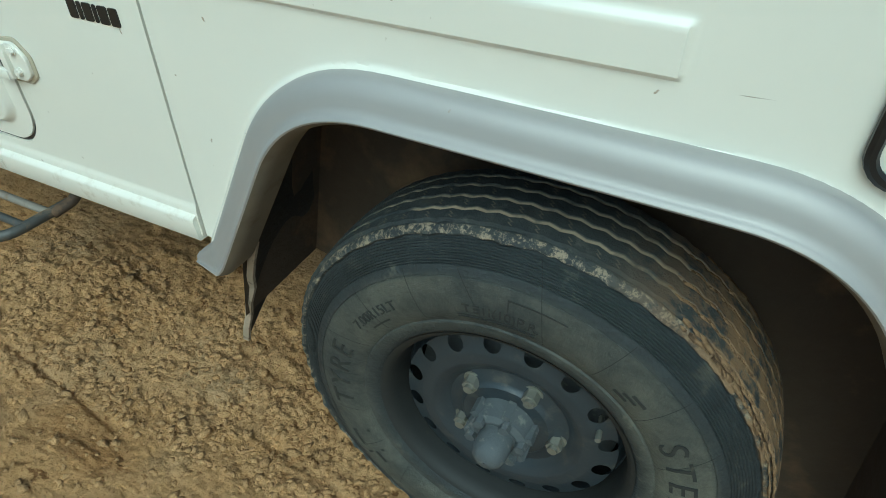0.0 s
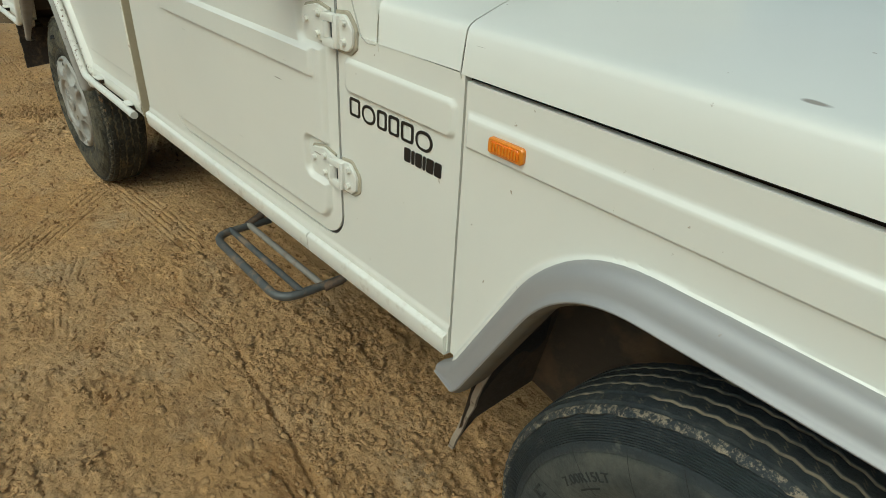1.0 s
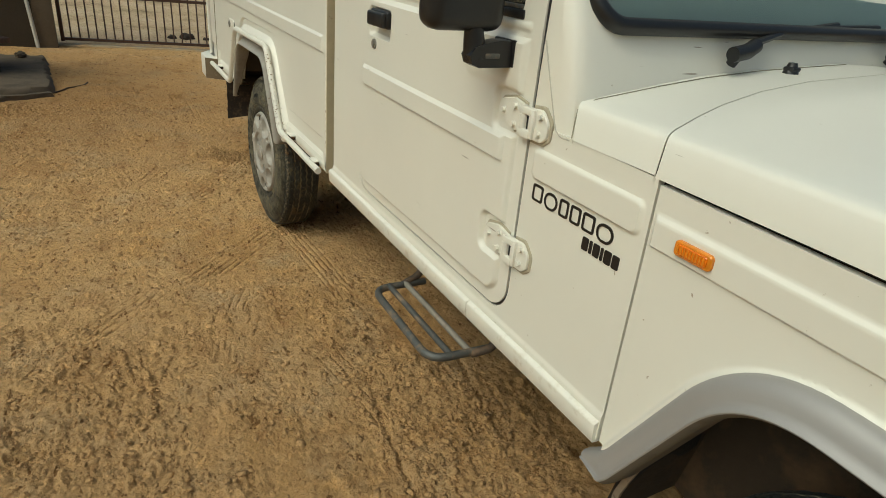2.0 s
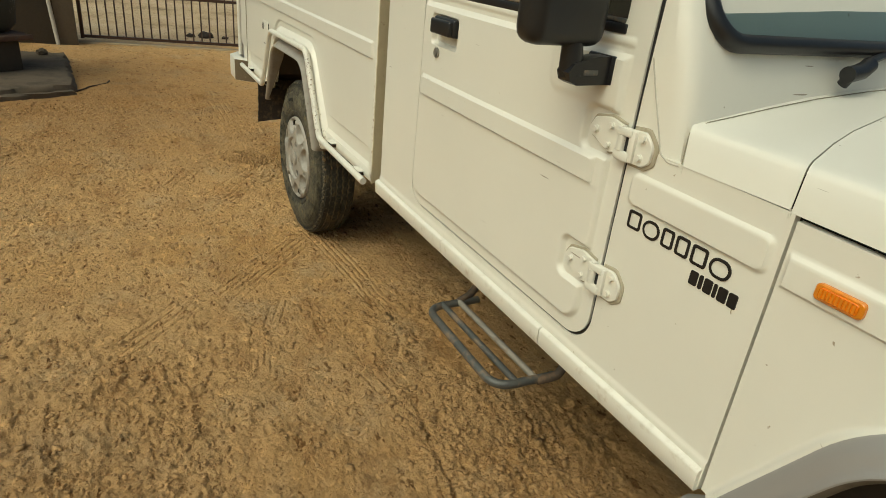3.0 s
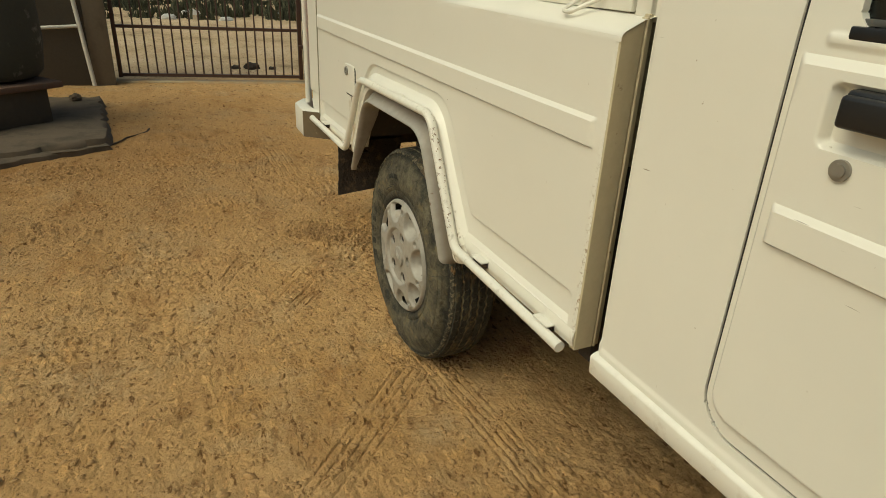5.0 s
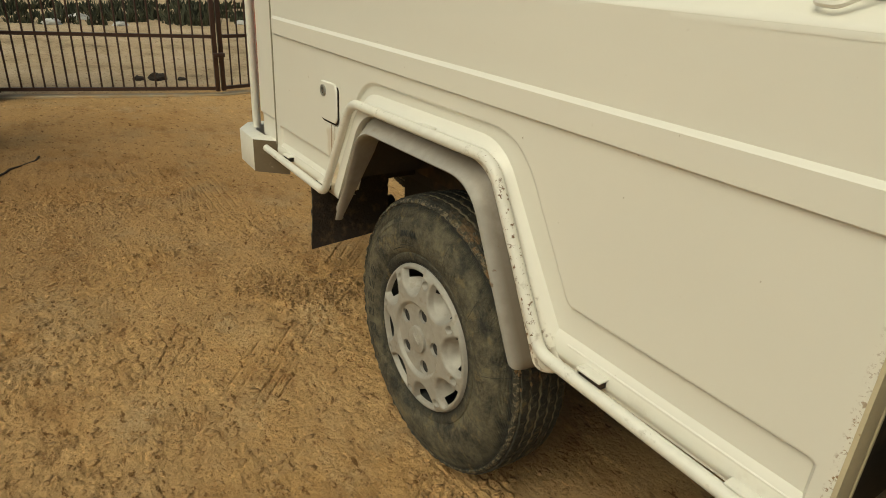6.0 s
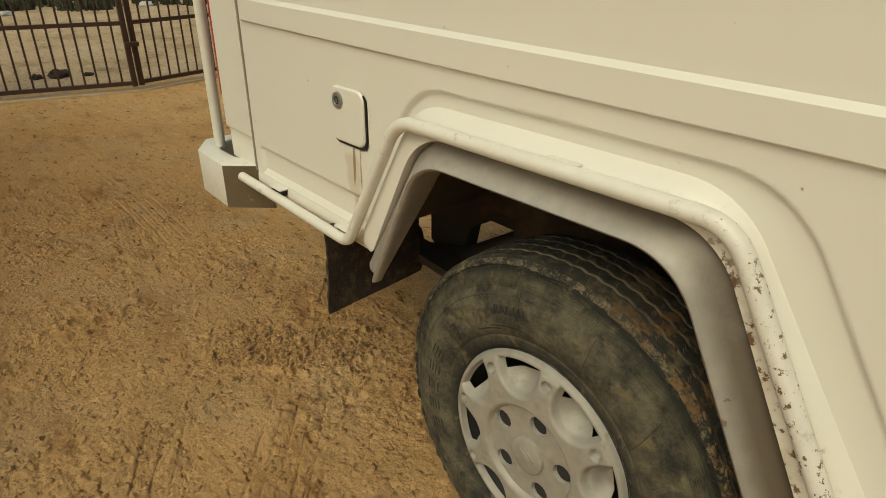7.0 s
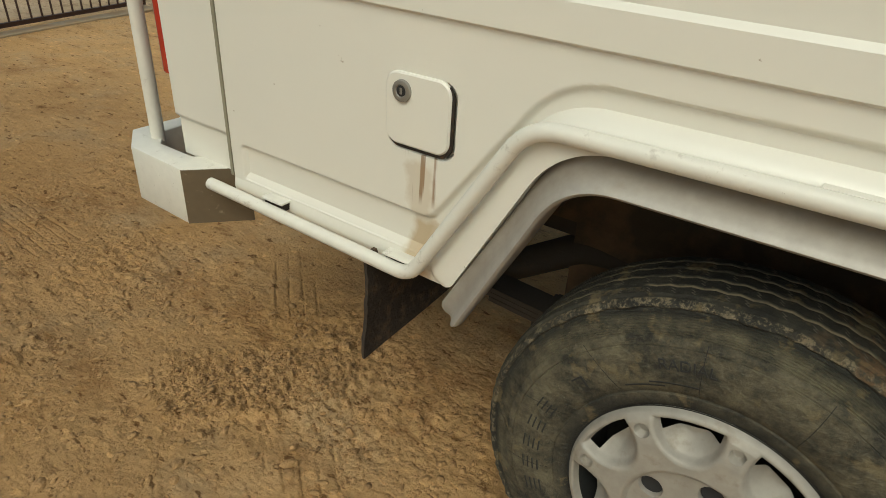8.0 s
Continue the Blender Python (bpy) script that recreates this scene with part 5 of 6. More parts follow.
# guard bar round the arch
bar_path = fillet([(-2.305, 0.565, 0.616), (-2.830, 0.562, 0.634), (-3.026, 0.560, 0.979), (-3.672, 0.560, 0.975), (-3.868, 0.560, 0.653), (-4.412, 0.560, 0.666)], (0.05, 0.08, 0.09, 0.055), 8)
bar = part("guard_bar", tube(bar_path, 0.0133, 16), BAR_PAINT, truck, "white tubular guard bar with worn paint")
for bx, bz in ((-2.39, 0.632), (-2.705, 0.650), (-3.29, 0.985), (-3.905, 0.668), (-4.225, 0.678)):
    shelf = part("bracket", merge(box(bx - 0.030, bx + 0.030, 0.564, 0.605, bz + 0.001, bz + 0.006, 0.002), box(bx - 0.030, bx - 0.027, 0.566, 0.605, bz - 0.014, bz + 0.002)), BAR_PAINT, bar)
    part("hollow", box(bx - 0.026, bx + 0.027, 0.570, 0.605, bz - 0.014, bz + 0.0005), RUST_GAP, shelf, "rusty open end of the bracket")

# fuel door
fuel_door = part("fuel_door", prism(rounded_rect(-3.946, -3.819, 0.878, 0.997, 0.024), 0.584, 0.592, 0.003), PAINT, truck, "white fuel door with a round lock")
part("fuel_gap", prism(rounded_rect(-3.9440, -3.8140, 0.8725, 0.9940, 0.026), 0.5880, 0.592, 0.0), RUST_GAP, fuel_door)
part("fuel_lock", merge(lathe([(-0.0045, 0.0085), (-0.0060, 0.0095), (-0.0065, 0.0125), (-0.0055, 0.0160), (0.0, 0.0172)], 28)), CHROME, fuel_door, "round steel lock", Matrix.Translation((-3.911, 0.585, 0.968)))
part("keyhole", merge(cylinder((-3.911, 0.5800, 0.968), (-3.911, 0.586, 0.968), 0.0088, 20)), DARK, fuel_door)
part("key_slot", box(-3.9130, -3.9090, 0.5790, 0.582, 0.963, 0.973), CHROME, fuel_door)

# rear end: bumper, post, lamp
bumper_plan = [(-4.372, 0.635), (-4.468, 0.528), (-4.662, 0.535), (-4.76, 0.60), (-4.76, 0.90), (-4.715, 0.90), (-4.700, 0.645), (-4.630, 0.592), (-4.515, 0.592), (-4.44, 0.655)]


def slab_of(plan, z0, z1, r=0.004):
    bm = bmesh.new()
    low = [bm.verts.new((x, y, z0)) for x, y in plan]
    f = bm.faces.new(low)
    up = bmesh.ops.extrude_face_region(bm, geom=[f])
    bmesh.ops.translate(bm, vec=(0, 0, z1 - z0), verts=[v for v in up["geom"] if isinstance(v, bmesh.types.BMVert)])
    bmesh.ops.recalc_face_normals(bm, faces=bm.faces)
    bmesh.ops.bevel(bm, geom=bm.edges[:], offset=r, segments=2, affect="EDGES", profile=0.5)
    bm.verts.index_update()
    out = [tuple(v.co) for v in bm.verts], [tuple(v.index for v in q.verts) for q in bm.faces]
    bm.free()
    return out


bumper = part("rear_bumper", merge(slab_of(bumper_plan, 0.560, 0.692), box(-4.76, -4.66, 0.88, 2.28, 0.56, 0.692, 0.006)), BAR_PAINT, truck, "white steel rear bumper")
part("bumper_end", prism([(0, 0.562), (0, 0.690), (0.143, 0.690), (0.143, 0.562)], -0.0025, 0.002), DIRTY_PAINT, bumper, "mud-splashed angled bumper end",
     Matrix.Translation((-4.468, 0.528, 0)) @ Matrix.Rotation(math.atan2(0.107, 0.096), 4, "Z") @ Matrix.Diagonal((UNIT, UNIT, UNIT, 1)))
part("bumper_post", tube([(-4.672, 0.612, 0.685), (-4.650, 0.605, 1.55)], 0.0165, 12), BAR_PAINT, bumper)
part("tail_lamp", box(-4.590, -4.554, 0.600, 0.70, 0.862, 1.25, 0.008, 2), RED, truck, "red tail lamp")

# mud flaps
def flap(x, y0, y1, z0, z1, curve, torn, seed, bow=0.012):
    rng = random.Random(seed)
    n, m = 10, 14
    verts, faces = [], []
    for side in (0, 0.008):
        for i in range(n + 1):
            for j in range(m + 1):
                u, v = i / n, j / m
                z = z1 + (z0 - z1) * v
                y = y0 + (y1 - y0) * u + (rng.uniform(-1, 1) * 0.5 * bow if u in (0.0, 1.0) else 0)
                if v > 0.55:
                    z = z + torn * u * (v - 0.55)
                verts.append((x + side + curve * (v ** 2) * 0.6 + bow * math.sin(5 * v + 3 * u), y, z))
    s = (n + 1) * (m + 1)
    for i in range(n):
        for j in range(m):
            a = i * (m + 1) + j
            q = (a, a + 1, a + m + 2, a + m + 1)
            faces += [q, tuple(k + s for k in q[::-1])]
    rim = [j for j in range(m + 1)] + [i * (m + 1) + m for i in range(1, n + 1)] + [n * (m + 1) + j for j in range(m - 1, -1, -1)] + [i * (m + 1) for i in range(n - 1, 0, -1)]
    for a, b in zip(rim, rim[1:] + rim[:1]):
        faces.append((a, b, b + s, a + s))
    return verts, faces


front_flap = part("mud_flap", flap(-0.60, 0.612, 0.80, 0.31, 0.86, -0.14, 0.42, 3), FLAP, truck, "torn muddy rubber flap behind the front wheel")
rim = [v for v in flap(-0.60, 0.612, 0.80, 0.31, 0.86, -0.14, 0.42, 3)[0][:15]]
part("torn_edge", merge(*[([(x - 0.002, y - 0.004, z), (x + 0.012, y - 0.004, z), (x2 + 0.012, y2 - 0.004, z2), (x2 - 0.002, y2 - 0.004, z2),
                            (x - 0.002, y + 0.003, z), (x + 0.012, y + 0.003, z), (x2 + 0.012, y2 + 0.003, z2), (x2 - 0.002, y2 + 0.003, z2)],
                           [(0, 1, 2, 3), (7, 6, 5, 4), (0, 3, 7, 4), (1, 5, 6, 2)]) for (x, y, z), (x2, y2, z2) in zip(rim[7:], rim[8:])]), TORN, front_flap, "pale torn edge")
part("mud_flap", flap(-3.975, 0.556, 0.852, 0.412, 0.66, 0.0, 0.07, 5, 0.005), DRY_FLAP, truck, "muddy rubber flap behind the rear wheel")

# running gear
for y in (1.02, 1.78):
    part("chassis_rail", box(-4.65, 0.6, y - 0.04, y + 0.04, 0.60, 0.74, 0.008), UNDERBODY, truck)
part("rear_axle", merge(cylinder((-3.32, 0.75, 0.385), (-3.32, 2.1, 0.385), 0.045, 20), cylinder((-3.40, 1.42, 0.385), (-3.2, 1.42, 0.385), 0.13, 20)), UNDERBODY, truck)
part("front_axle", cylinder((-0.135, 0.78, 0.385), (-0.135, 2.06, 0.385), 0.04, 16), UNDERBODY, truck)


def leaf_spring(y):
    """Five stacked leaves, a clamp near the rear end, the eye and its shackle."""
    pieces = []
    for k in range(5):
        half, z = 0.76 - 0.11 * k, 0.458 - 0.0125 * k
        n = 12
        verts, faces = [], []
        for i in range(n + 1):
            t = -1 + 2 * i / n
            zz = z + 0.035 * (t * half / 0.76) ** 2
            for dy, dz in ((-0.035, 0), (0.035, 0), (0.035, 0.011), (-0.035, 0.011)):
                verts.append((-3.32 + t * half, y + dy, zz + dz))
        for i in range(n):
            for q in range(4):
                faces.append((i * 4 + q, i * 4 + (q + 1) % 4, (i + 1) * 4 + (q + 1) % 4, (i + 1) * 4 + q))
        faces += [(0, 1, 2, 3), tuple(n * 4 + q for q in (3, 2, 1, 0))]
        pieces.append((verts, faces))
    pieces.append(box(-3.735, -3.705, y - 0.042, y + 0.042, 0.405, 0.485, 0.004))
    pieces.append(cylinder((-3.72, y - 0.048, 0.478), (-3.72, y + 0.04, 0.478), 0.011, 6))
    pieces.append(cylinder((-4.08, y - 0.05, 0.492), (-4.08, y + 0.05, 0.492), 0.034, 16))
    pieces.append(box(-4.105, -4.055, y - 0.050, y - 0.040, 0.47, 0.64, 0.006))
    return merge(*pieces)


part("leaf_spring", leaf_spring(0.88), UNDERBODY, truck)
part("leaf_spring", leaf_spring(1.96), UNDERBODY, truck)
part("shock_absorber", merge(cylinder((-3.16, 0.90, 0.66), (-3.24, 0.90, 0.36), 0.026, 14), cylinder((-3.12, 0.90, 0.80), (-3.18, 0.90, 0.58), 0.02, 14)), UNDERBODY, truck)
part("exhaust_pipe", tube(fillet([(-2.4, 1.10, 0.52), (-3.0, 1.10, 0.52), (-3.45, 1.02, 0.580), (-3.72, 1.0, 0.572), (-3.90, 0.97, 0.460), (-4.11, 0.90, 0.435)], 0.12, 8), 0.036, 18), UNDERBODY, truck)
part("spring_hanger", prism([(-4.08, 0.66), (-3.80, 0.66), (-3.845, 0.59), (-3.91, 0.55), (-3.93, 0.46), (-4.02, 0.42), (-4.08, 0.46)], 0.985, 1.03, 0.004), UNDERBODY, truck)
part("spare_carrier", box(-4.34, -4.26, 1.12, 1.80, 0.655, 0.675, 0.008), UNDERBODY, truck)


# ---- wheels ----
RIBS = ((-0.0635, -0.0455), (-0.0375, -0.0180), (-0.0100, 0.0100), (0.0180, 0.0375), (0.0455, 0.0635))


def crown(y):
    """Radius of the tread across the tyre."""
    return 0.374 - 0.9 * y * y


def tyre_mesh(seg=300, ring=0.0022):
    """Radial tyre: beads, a finely ringed outer sidewall, jagged shoulders and a ribbed tread with zigzag grooves; the outer side looks to -y."""
    side = [(-0.070, 0.196), (-0.084, 0.200), (-0.092, 0.210), (-0.0945, 0.222), (-0.0945, 0.227), (-0.0922, 0.2295), (-0.0935, 0.2315), (-0.0985, 0.241), (-0.1015, 0.258), (-0.1012, 0.280), (-0.0985, 0.298),
            (-0.0968, 0.3045), (-0.0950, 0.3052), (-0.0950, 0.3062), (-0.0962, 0.3070), (-0.0938, 0.3150), (-0.0925, 0.3175)]
    for k in range(10):
        r = 0.3185 + 0.0033 * k
        y = -0.0918 + 0.00115 * k + 0.00005 * k * k
        side += [(y, r), (y + 0.0002, r + 0.0014), (y + ring, r + 0.0018), (y + ring + 0.0002, r + 0.0029)]
    ns = len(side)
    shoulder = [(-0.0742, 0.3530), (-0.0775, 0.3560), (-0.0760, 0.3600), (-0.0690, 0.3648), (-0.0655, 0.3655)]
    tread, wave = [], {}
    for k, (a, b) in enumerate(RIBS):
        for y, low in ((a - 0.0012, 0.0050), (a, 0.0), ((a + b) / 2, 0.0), (b, 0.0), (b + 0.0012, 0.0050)):
            wave[ns + len(shoulder) + len(tread)] = 0.0 if y == (a + b) / 2 else (0.0015 if abs(y) > 0.06 else 0.0022)
            tread.append((y, crown(y) - low))
    back = [(-y, r) for y, r in shoulder[::-1]] + [(0.0775, 0.3530), (0.0935, 0.315), (0.1012, 0.280), (0.0985, 0.241), (0.092, 0.210), (0.070, 0.196)]
    prof = side + shoulder + tread + back
    rng = np.random.default_rng(3)
    jag = rng.uniform(-1, 1, seg)
    jag = 0.5 * jag + 0.5 * np.roll(jag, 1)

    def shift(i, j, y, r):
        tri = abs((i % 4) - 2) / 2.0 - 0.5
        if j in wave:
            return wave[j] * 2 * tri, 0
        if ns <= j < ns + len(shoulder):
            saw = (i % 7) / 7.0 - 0.5
            k = 0.0052 if j < ns + 3 else 0.0042
            return k * (0.55 * saw + 0.75 * jag[i]), 0.0012 * jag[(i * 3 + j) % seg]
        return 0, 0
    return mesh_of("tyre", *lathe(prof, seg, shift), unit=1.0)


TYRE = tyre_mesh(300, 0.0028)
WORN_TYRE = tyre_mesh(300, 0.0020)
PLAIN_TYRE = mesh_of("tyre", *lathe([(-0.07, 0.196), (-0.095, 0.225), (-0.101, 0.27), (-0.094, 0.32), (-0.076, 0.355), (-0.06, 0.370), (0.0, 0.374), (0.06, 0.370), (0.076, 0.355), (0.094, 0.32), (0.101, 0.27), (0.095, 0.225), (0.07, 0.196)], 96), unit=1.0)


def sipes(count, seed):
    """Thin curled lines of dust in the cuts of the ribs."""
    rng = random.Random(seed)
    verts, faces = [], []
    for a, b in RIBS:
        for k in range(count):
            t0 = 2 * math.pi * (k + rng.uniform(-0.2, 0.2)) / count
            if rng.random() < 0.15:
                continue
            w = b - a
            line = [(a + 0.06 * w, 0.000), (a + 0.34 * w, 0.016), (a + 0.42 * w, 0.004), (a + 0.72 * w, 0.020)]
            base = len(verts)
            for y, dt in line:
                for s in (-0.0034, 0.0034):
                    t = t0 + dt + s
                    r = crown(y) + 0.0008
                    verts.append((r * math.cos(t), y, r * math.sin(t)))
            faces += [(base + 2 * q, base + 2 * q + 1, base + 2 * q + 3, base + 2 * q + 2) for q in range(3)]
    return verts, faces


def sidewall(r):
    """How far the outer sidewall stands from the wheel's middle plane at the radius r."""
    return float(np.interp(r, [0.2315, 0.241, 0.258, 0.280, 0.298, 0.307, 0.3175, 0.3480], [-0.0935, -0.0985, -0.1015, -0.1012, -0.0985, -0.0962, -0.0925, -0.0780]))



def disc_with_holes(holes, r_in, r_out, hole_r, ring_r, y_of, seg=240):
    """A pressed disc about the y axis with a ring of round holes."""
    rr = np.linspace(r_in, r_out, 46)
    ang = np.arange(seg) * 2 * math.pi / seg
    A, Rr = np.meshgrid(ang, rr, indexing="ij")
    X, Z = Rr * np.cos(A), Rr * np.sin(A)
    d = np.full(X.shape, 1e9)
    for k in range(holes):
        t = 2 * math.pi * (k + 0.5) / holes
        cx, cz = ring_r * math.cos(t), ring_r * math.sin(t)
        dk = np.hypot(X - cx, Z - cz) - hole_r
        near = np.abs(dk) < 0.0024
        f = np.where(near, hole_r / np.maximum(dk + hole_r, 1e-6), 1)
        X, Z = cx + (X - cx) * f, cz + (Z - cz) * f
        d = np.minimum(d, np.where(near, 0.0, dk))
    Y = y_of(np.hypot(X, Z), A)
    n = len(rr)
    verts = np.stack([X, Y, Z], -1).reshape(-1, 3).tolist()
    faces = []
    for i in range(seg):
        k = (i + 1) % seg
        for j in range(n - 1):
            q = ((i, j), (i, j + 1), (k, j + 1), (k, j))
            if all(d[a, b] > -0.0024 for a, b in q):
                faces.append(tuple(a * n + b for a, b in q))
    return verts, faces


def metres_shift(m, dy):
    return Matrix.Translation((0, dy / UNIT, 0)) @ m


def steel_wheel(parent, at):
    def dish(r, a):
        return np.interp(r, [0.045, 0.070, 0.076, 0.098, 0.110, 0.122, 0.140, 0.172, 0.180], [-0.058, -0.058, -0.052, -0.046, -0.056, -0.062, -0.061, -0.050, -0.022])
    m = Matrix.Translation(at)
    barrel = lathe([(-0.084, 0.200), (-0.088, 0.203), (-0.086, 0.198), (-0.078, 0.190), (-0.062, 0.188), (-0.048, 0.187), (-0.030, 0.184), (0.05, 0.180), (0.08, 0.198), (0.086, 0.203)], 96)
    wheel = part("wheel", disc_with_holes(16, 0.045, 0.184, 0.0138, 0.1575, dish), WHEEL_STEEL, parent, "dusty grey-blue steel wheel with round holes", m)
    part("rim", barrel, RIM_SHADE, wheel, "rim painted dark as shade, spotted with grime", m)
    part("tyre", TYRE, RUBBER, wheel, m=m)
    hub = [lathe([(-0.052, 0.030), (-0.055, 0.036), (-0.050, 0.046), (-0.012, 0.050), (0.0, 0.055)], 40), lathe([(-0.100, 0.001), (-0.098, 0.014), (-0.090, 0.023), (-0.078, 0.0265), (-0.052, 0.0275), (-0.050, 0.034)], 32),
           cylinder((0, -0.05, 0), (0, 0.1, 0), 0.03, 24), cylinder((0, 0.03, 0), (0, 0.12, 0), 0.165, 40)]
    for k in range(6):
        t = 2 * math.pi * k / 6 + 0.2
        hub.append(cylinder((0.040 * math.cos(t), -0.064, 0.040 * math.sin(t)), (0.040 * math.cos(t), -0.045, 0.040 * math.sin(t)), 0.0085, 6))
        hub.append(box(-0.006, 0.006, -0.05, -0.02, 0.046, 0.056))
        hub[-1] = moved(hub[-1], Matrix.Rotation(t, 4, "Y"))
    part("hub", merge(*hub), HUB_STEEL, wheel, "grey cast hub with a dust cap", metres_shift(m, -0.040))
    for k in range(5):
        t = 3.638 - 2 * math.pi * k / 5
        c, s = 0.081 * math.cos(t), 0.081 * math.sin(t)
        part("wheel_nut", merge(cylinder((c, -0.030, s), (c, -0.006, s), 0.0125, 6), cylinder((c, -0.014, s), (c, -0.006, s), 0.016, 16), cylinder((c, -0.036, s), (c, -0.028, s), 0.0075, 12)), NUT_STEEL, wheel, m=metres_shift(m, -0.035))
    part("valve", cylinder((0.135, -0.03, 0.055), (0.14, -0.075, 0.06), 0.0045, 8), NUT_STEEL, wheel, m=m)
    return wheel


def wheel_cover_mesh():
    """Silver trim: a dished plate, a sunk centre with five bolt holes, eight bowls that open into slots and small sunk screws between them."""
    seg, rr = 540, np.concatenate([np.linspace(0.0, 0.03, 6), np.linspace(0.033, 0.204, 122)])
    ang = np.arange(seg) * 2 * math.pi / seg
    A, Rr = np.meshgrid(ang, rr, indexing="ij")

    def bowl(x, z, k):
        t = 2 * math.pi * k / 8 + radians(13.5)
        u, v = x * math.cos(t) + z * math.sin(t), -x * math.sin(t) + z * math.cos(t)
        return np.maximum(np.hypot((u - 0.184) / 1.25, v) - 0.050, np.hypot(x, z) - 0.1885), u

    def slot(x, z):
        """Signed distance, about, from the edge of the nearest slot (negative in it)."""
        out = np.full(x.shape, 1.0)
        for k in range(8):
            d, u = bowl(x, z, k)
            out = np.minimum(out, np.maximum(d + 0.0055, 0.1585 - u))
        return out
    X, Z = Rr * np.cos(A), Rr * np.sin(A)
    e = 1e-5
    for _ in range(2):
        d = slot(X, Z)
        gx, gz = (slot(X + e, Z) - slot(X - e, Z)) / (2 * e), (slot(X, Z + e) - slot(X, Z - e)) / (2 * e)
        near = (np.abs(d) < 0.0011) / np.maximum(gx * gx + gz * gz, 0.2)
        X, Z = X - near * d * gx, Z - near * d * gz
    cut = slot(X, Z)
    R = np.hypot(X, Z)
    Y = np.interp(R, [0, 0.030, 0.033, 0.092, 0.095, 0.101, 0.105, 0.150, 0.185, 0.196, 0.204], [-0.038, -0.038, -0.034, -0.033, -0.033, -0.041, -0.043, -0.041, -0.035, -0.028, -0.010])
    for k in range(8):
        d, u = bowl(X, Z, k)
        Y = Y + 0.0025 * step(d - 0.002, 0.006) + 0.012 * step(d + 0.002, 0.006) + 0.026 * step(d + 0.012, 0.024) * np.clip((u - 0.11) / 0.03, 0, 1)
        ts = 2 * math.pi * (k + 0.5) / 8 + radians(13.5)
        Y = Y + 0.013 * step(np.hypot(X - 0.170 * math.cos(ts), Z - 0.170 * math.sin(ts)) - 0.0098, 0.003)
    for k in range(5):
        t = 2 * math.pi * k / 5 + radians(6)
        Y = Y + 0.030 * step(np.hypot(X - 0.076 * math.cos(t), Z - 0.076 * math.sin(t)) - 0.0170, 0.003)
    n = len(rr)
    verts = np.stack([X, Y, Z], -1).reshape(-1, 3).tolist()
    faces = []
    for i in range(seg):
        k = (i + 1) % seg
        for j in range(n - 1):
            if (cut[i, j] + cut[i, j + 1] + cut[k, j] + cut[k, j + 1]) / 4 > -0.0002:
                faces.append((i * n + j, i * n + j + 1, k * n + j + 1, k * n + j))
    return verts, faces


def covered_wheel(parent, at):
    m = Matrix.Translation(at)
    barrel = lathe([(-0.084, 0.200), (-0.088, 0.203), (-0.086, 0.198), (-0.078, 0.190), (-0.048, 0.182), (0.05, 0.174), (0.086, 0.203)], 64)
    wheel = part("wheel", merge(barrel, lathe([(0.02, 0.0), (0.02, 0.18)], 48)), RIM_SHADE, parent, "steel wheel behind a trim, painted dark as shade", m)
    part("tyre", WORN_TYRE, RUBBER_MUDDY, wheel, "mud-stained radial tyre", m)
    mc = metres_shift(m, -0.068)
    part("wheel_cover", wheel_cover_mesh(), COVER, wheel, "dusty silver wheel cover with eight windows", mc)
    for k in range(5):
        t = 2 * math.pi * k / 5 + radians(6)
        c, s = 0.076 * math.cos(t), 0.076 * math.sin(t)
        part("bolt_hole", cylinder((c, -0.026, s), (c, -0.005, s), 0.0167, 24), DARK, wheel, m=mc)
    part("cover_emblem", merge(lathe([(-0.042, 0.0), (-0.042, 0.0335), (-0.0405, 0.036), (-0.033, 0.0365)], 40), moved(box(-0.017, 0.017, -0.0445, -0.040, -0.004, 0.004, 0.001), Matrix.Rotation(0.6, 4, "Y")),
                               moved(box(-0.017, 0.017, -0.0445, -0.040, 0.008, 0.013, 0.001), Matrix.Rotation(0.6, 4, "Y"))), COVER, wheel, m=mc)
    return wheel


def ring_text(words, size, r, angle, parent, m, mat=LETTERS, apart=1.0):
    """Raised letters bent round the sidewall; angle (degrees) is the middle of the words."""
    curve = bpy.data.curves.new("letters", "FONT")
    curve.body, curve.size, curve.align_x, curve.align_y = words, size, "CENTER", "CENTER"
    curve.space_character = apart
    ob = bpy.data.objects.new("letters", curve)
    me = bpy.data.meshes.new_from_object(ob)
    bpy.data.objects.remove(ob)
    bent = bmesh.new()
    bent.from_mesh(me)
    bmesh.ops.subdivide_edges(bent, edges=[e for e in bent.edges if e.calc_length() > 0.008], cuts=2)
    out = bmesh.ops.extrude_face_region(bent, geom=bent.faces[:])
    for v in out["geom"]:
        if isinstance(v, bmesh.types.BMVert):
            v.co.z += 0.0028
    for v in bent.verts:
        t = radians(angle) - v.co.x / r
        rr = r + v.co.y
        v.co = ((rr * math.cos(t)), sidewall(rr) + 0.0012 - v.co.z, rr * math.sin(t))
    bmesh.ops.recalc_face_normals(bent, faces=bent.faces)
    bent.verts.index_update()
    data = [tuple(v.co) for v in bent.verts], [tuple(v.index for v in f.verts) for f in bent.faces]
    bent.free()
    bpy.data.meshes.remove(me)
    part("lettering", data, mat, parent, "raised rubber lettering", m)


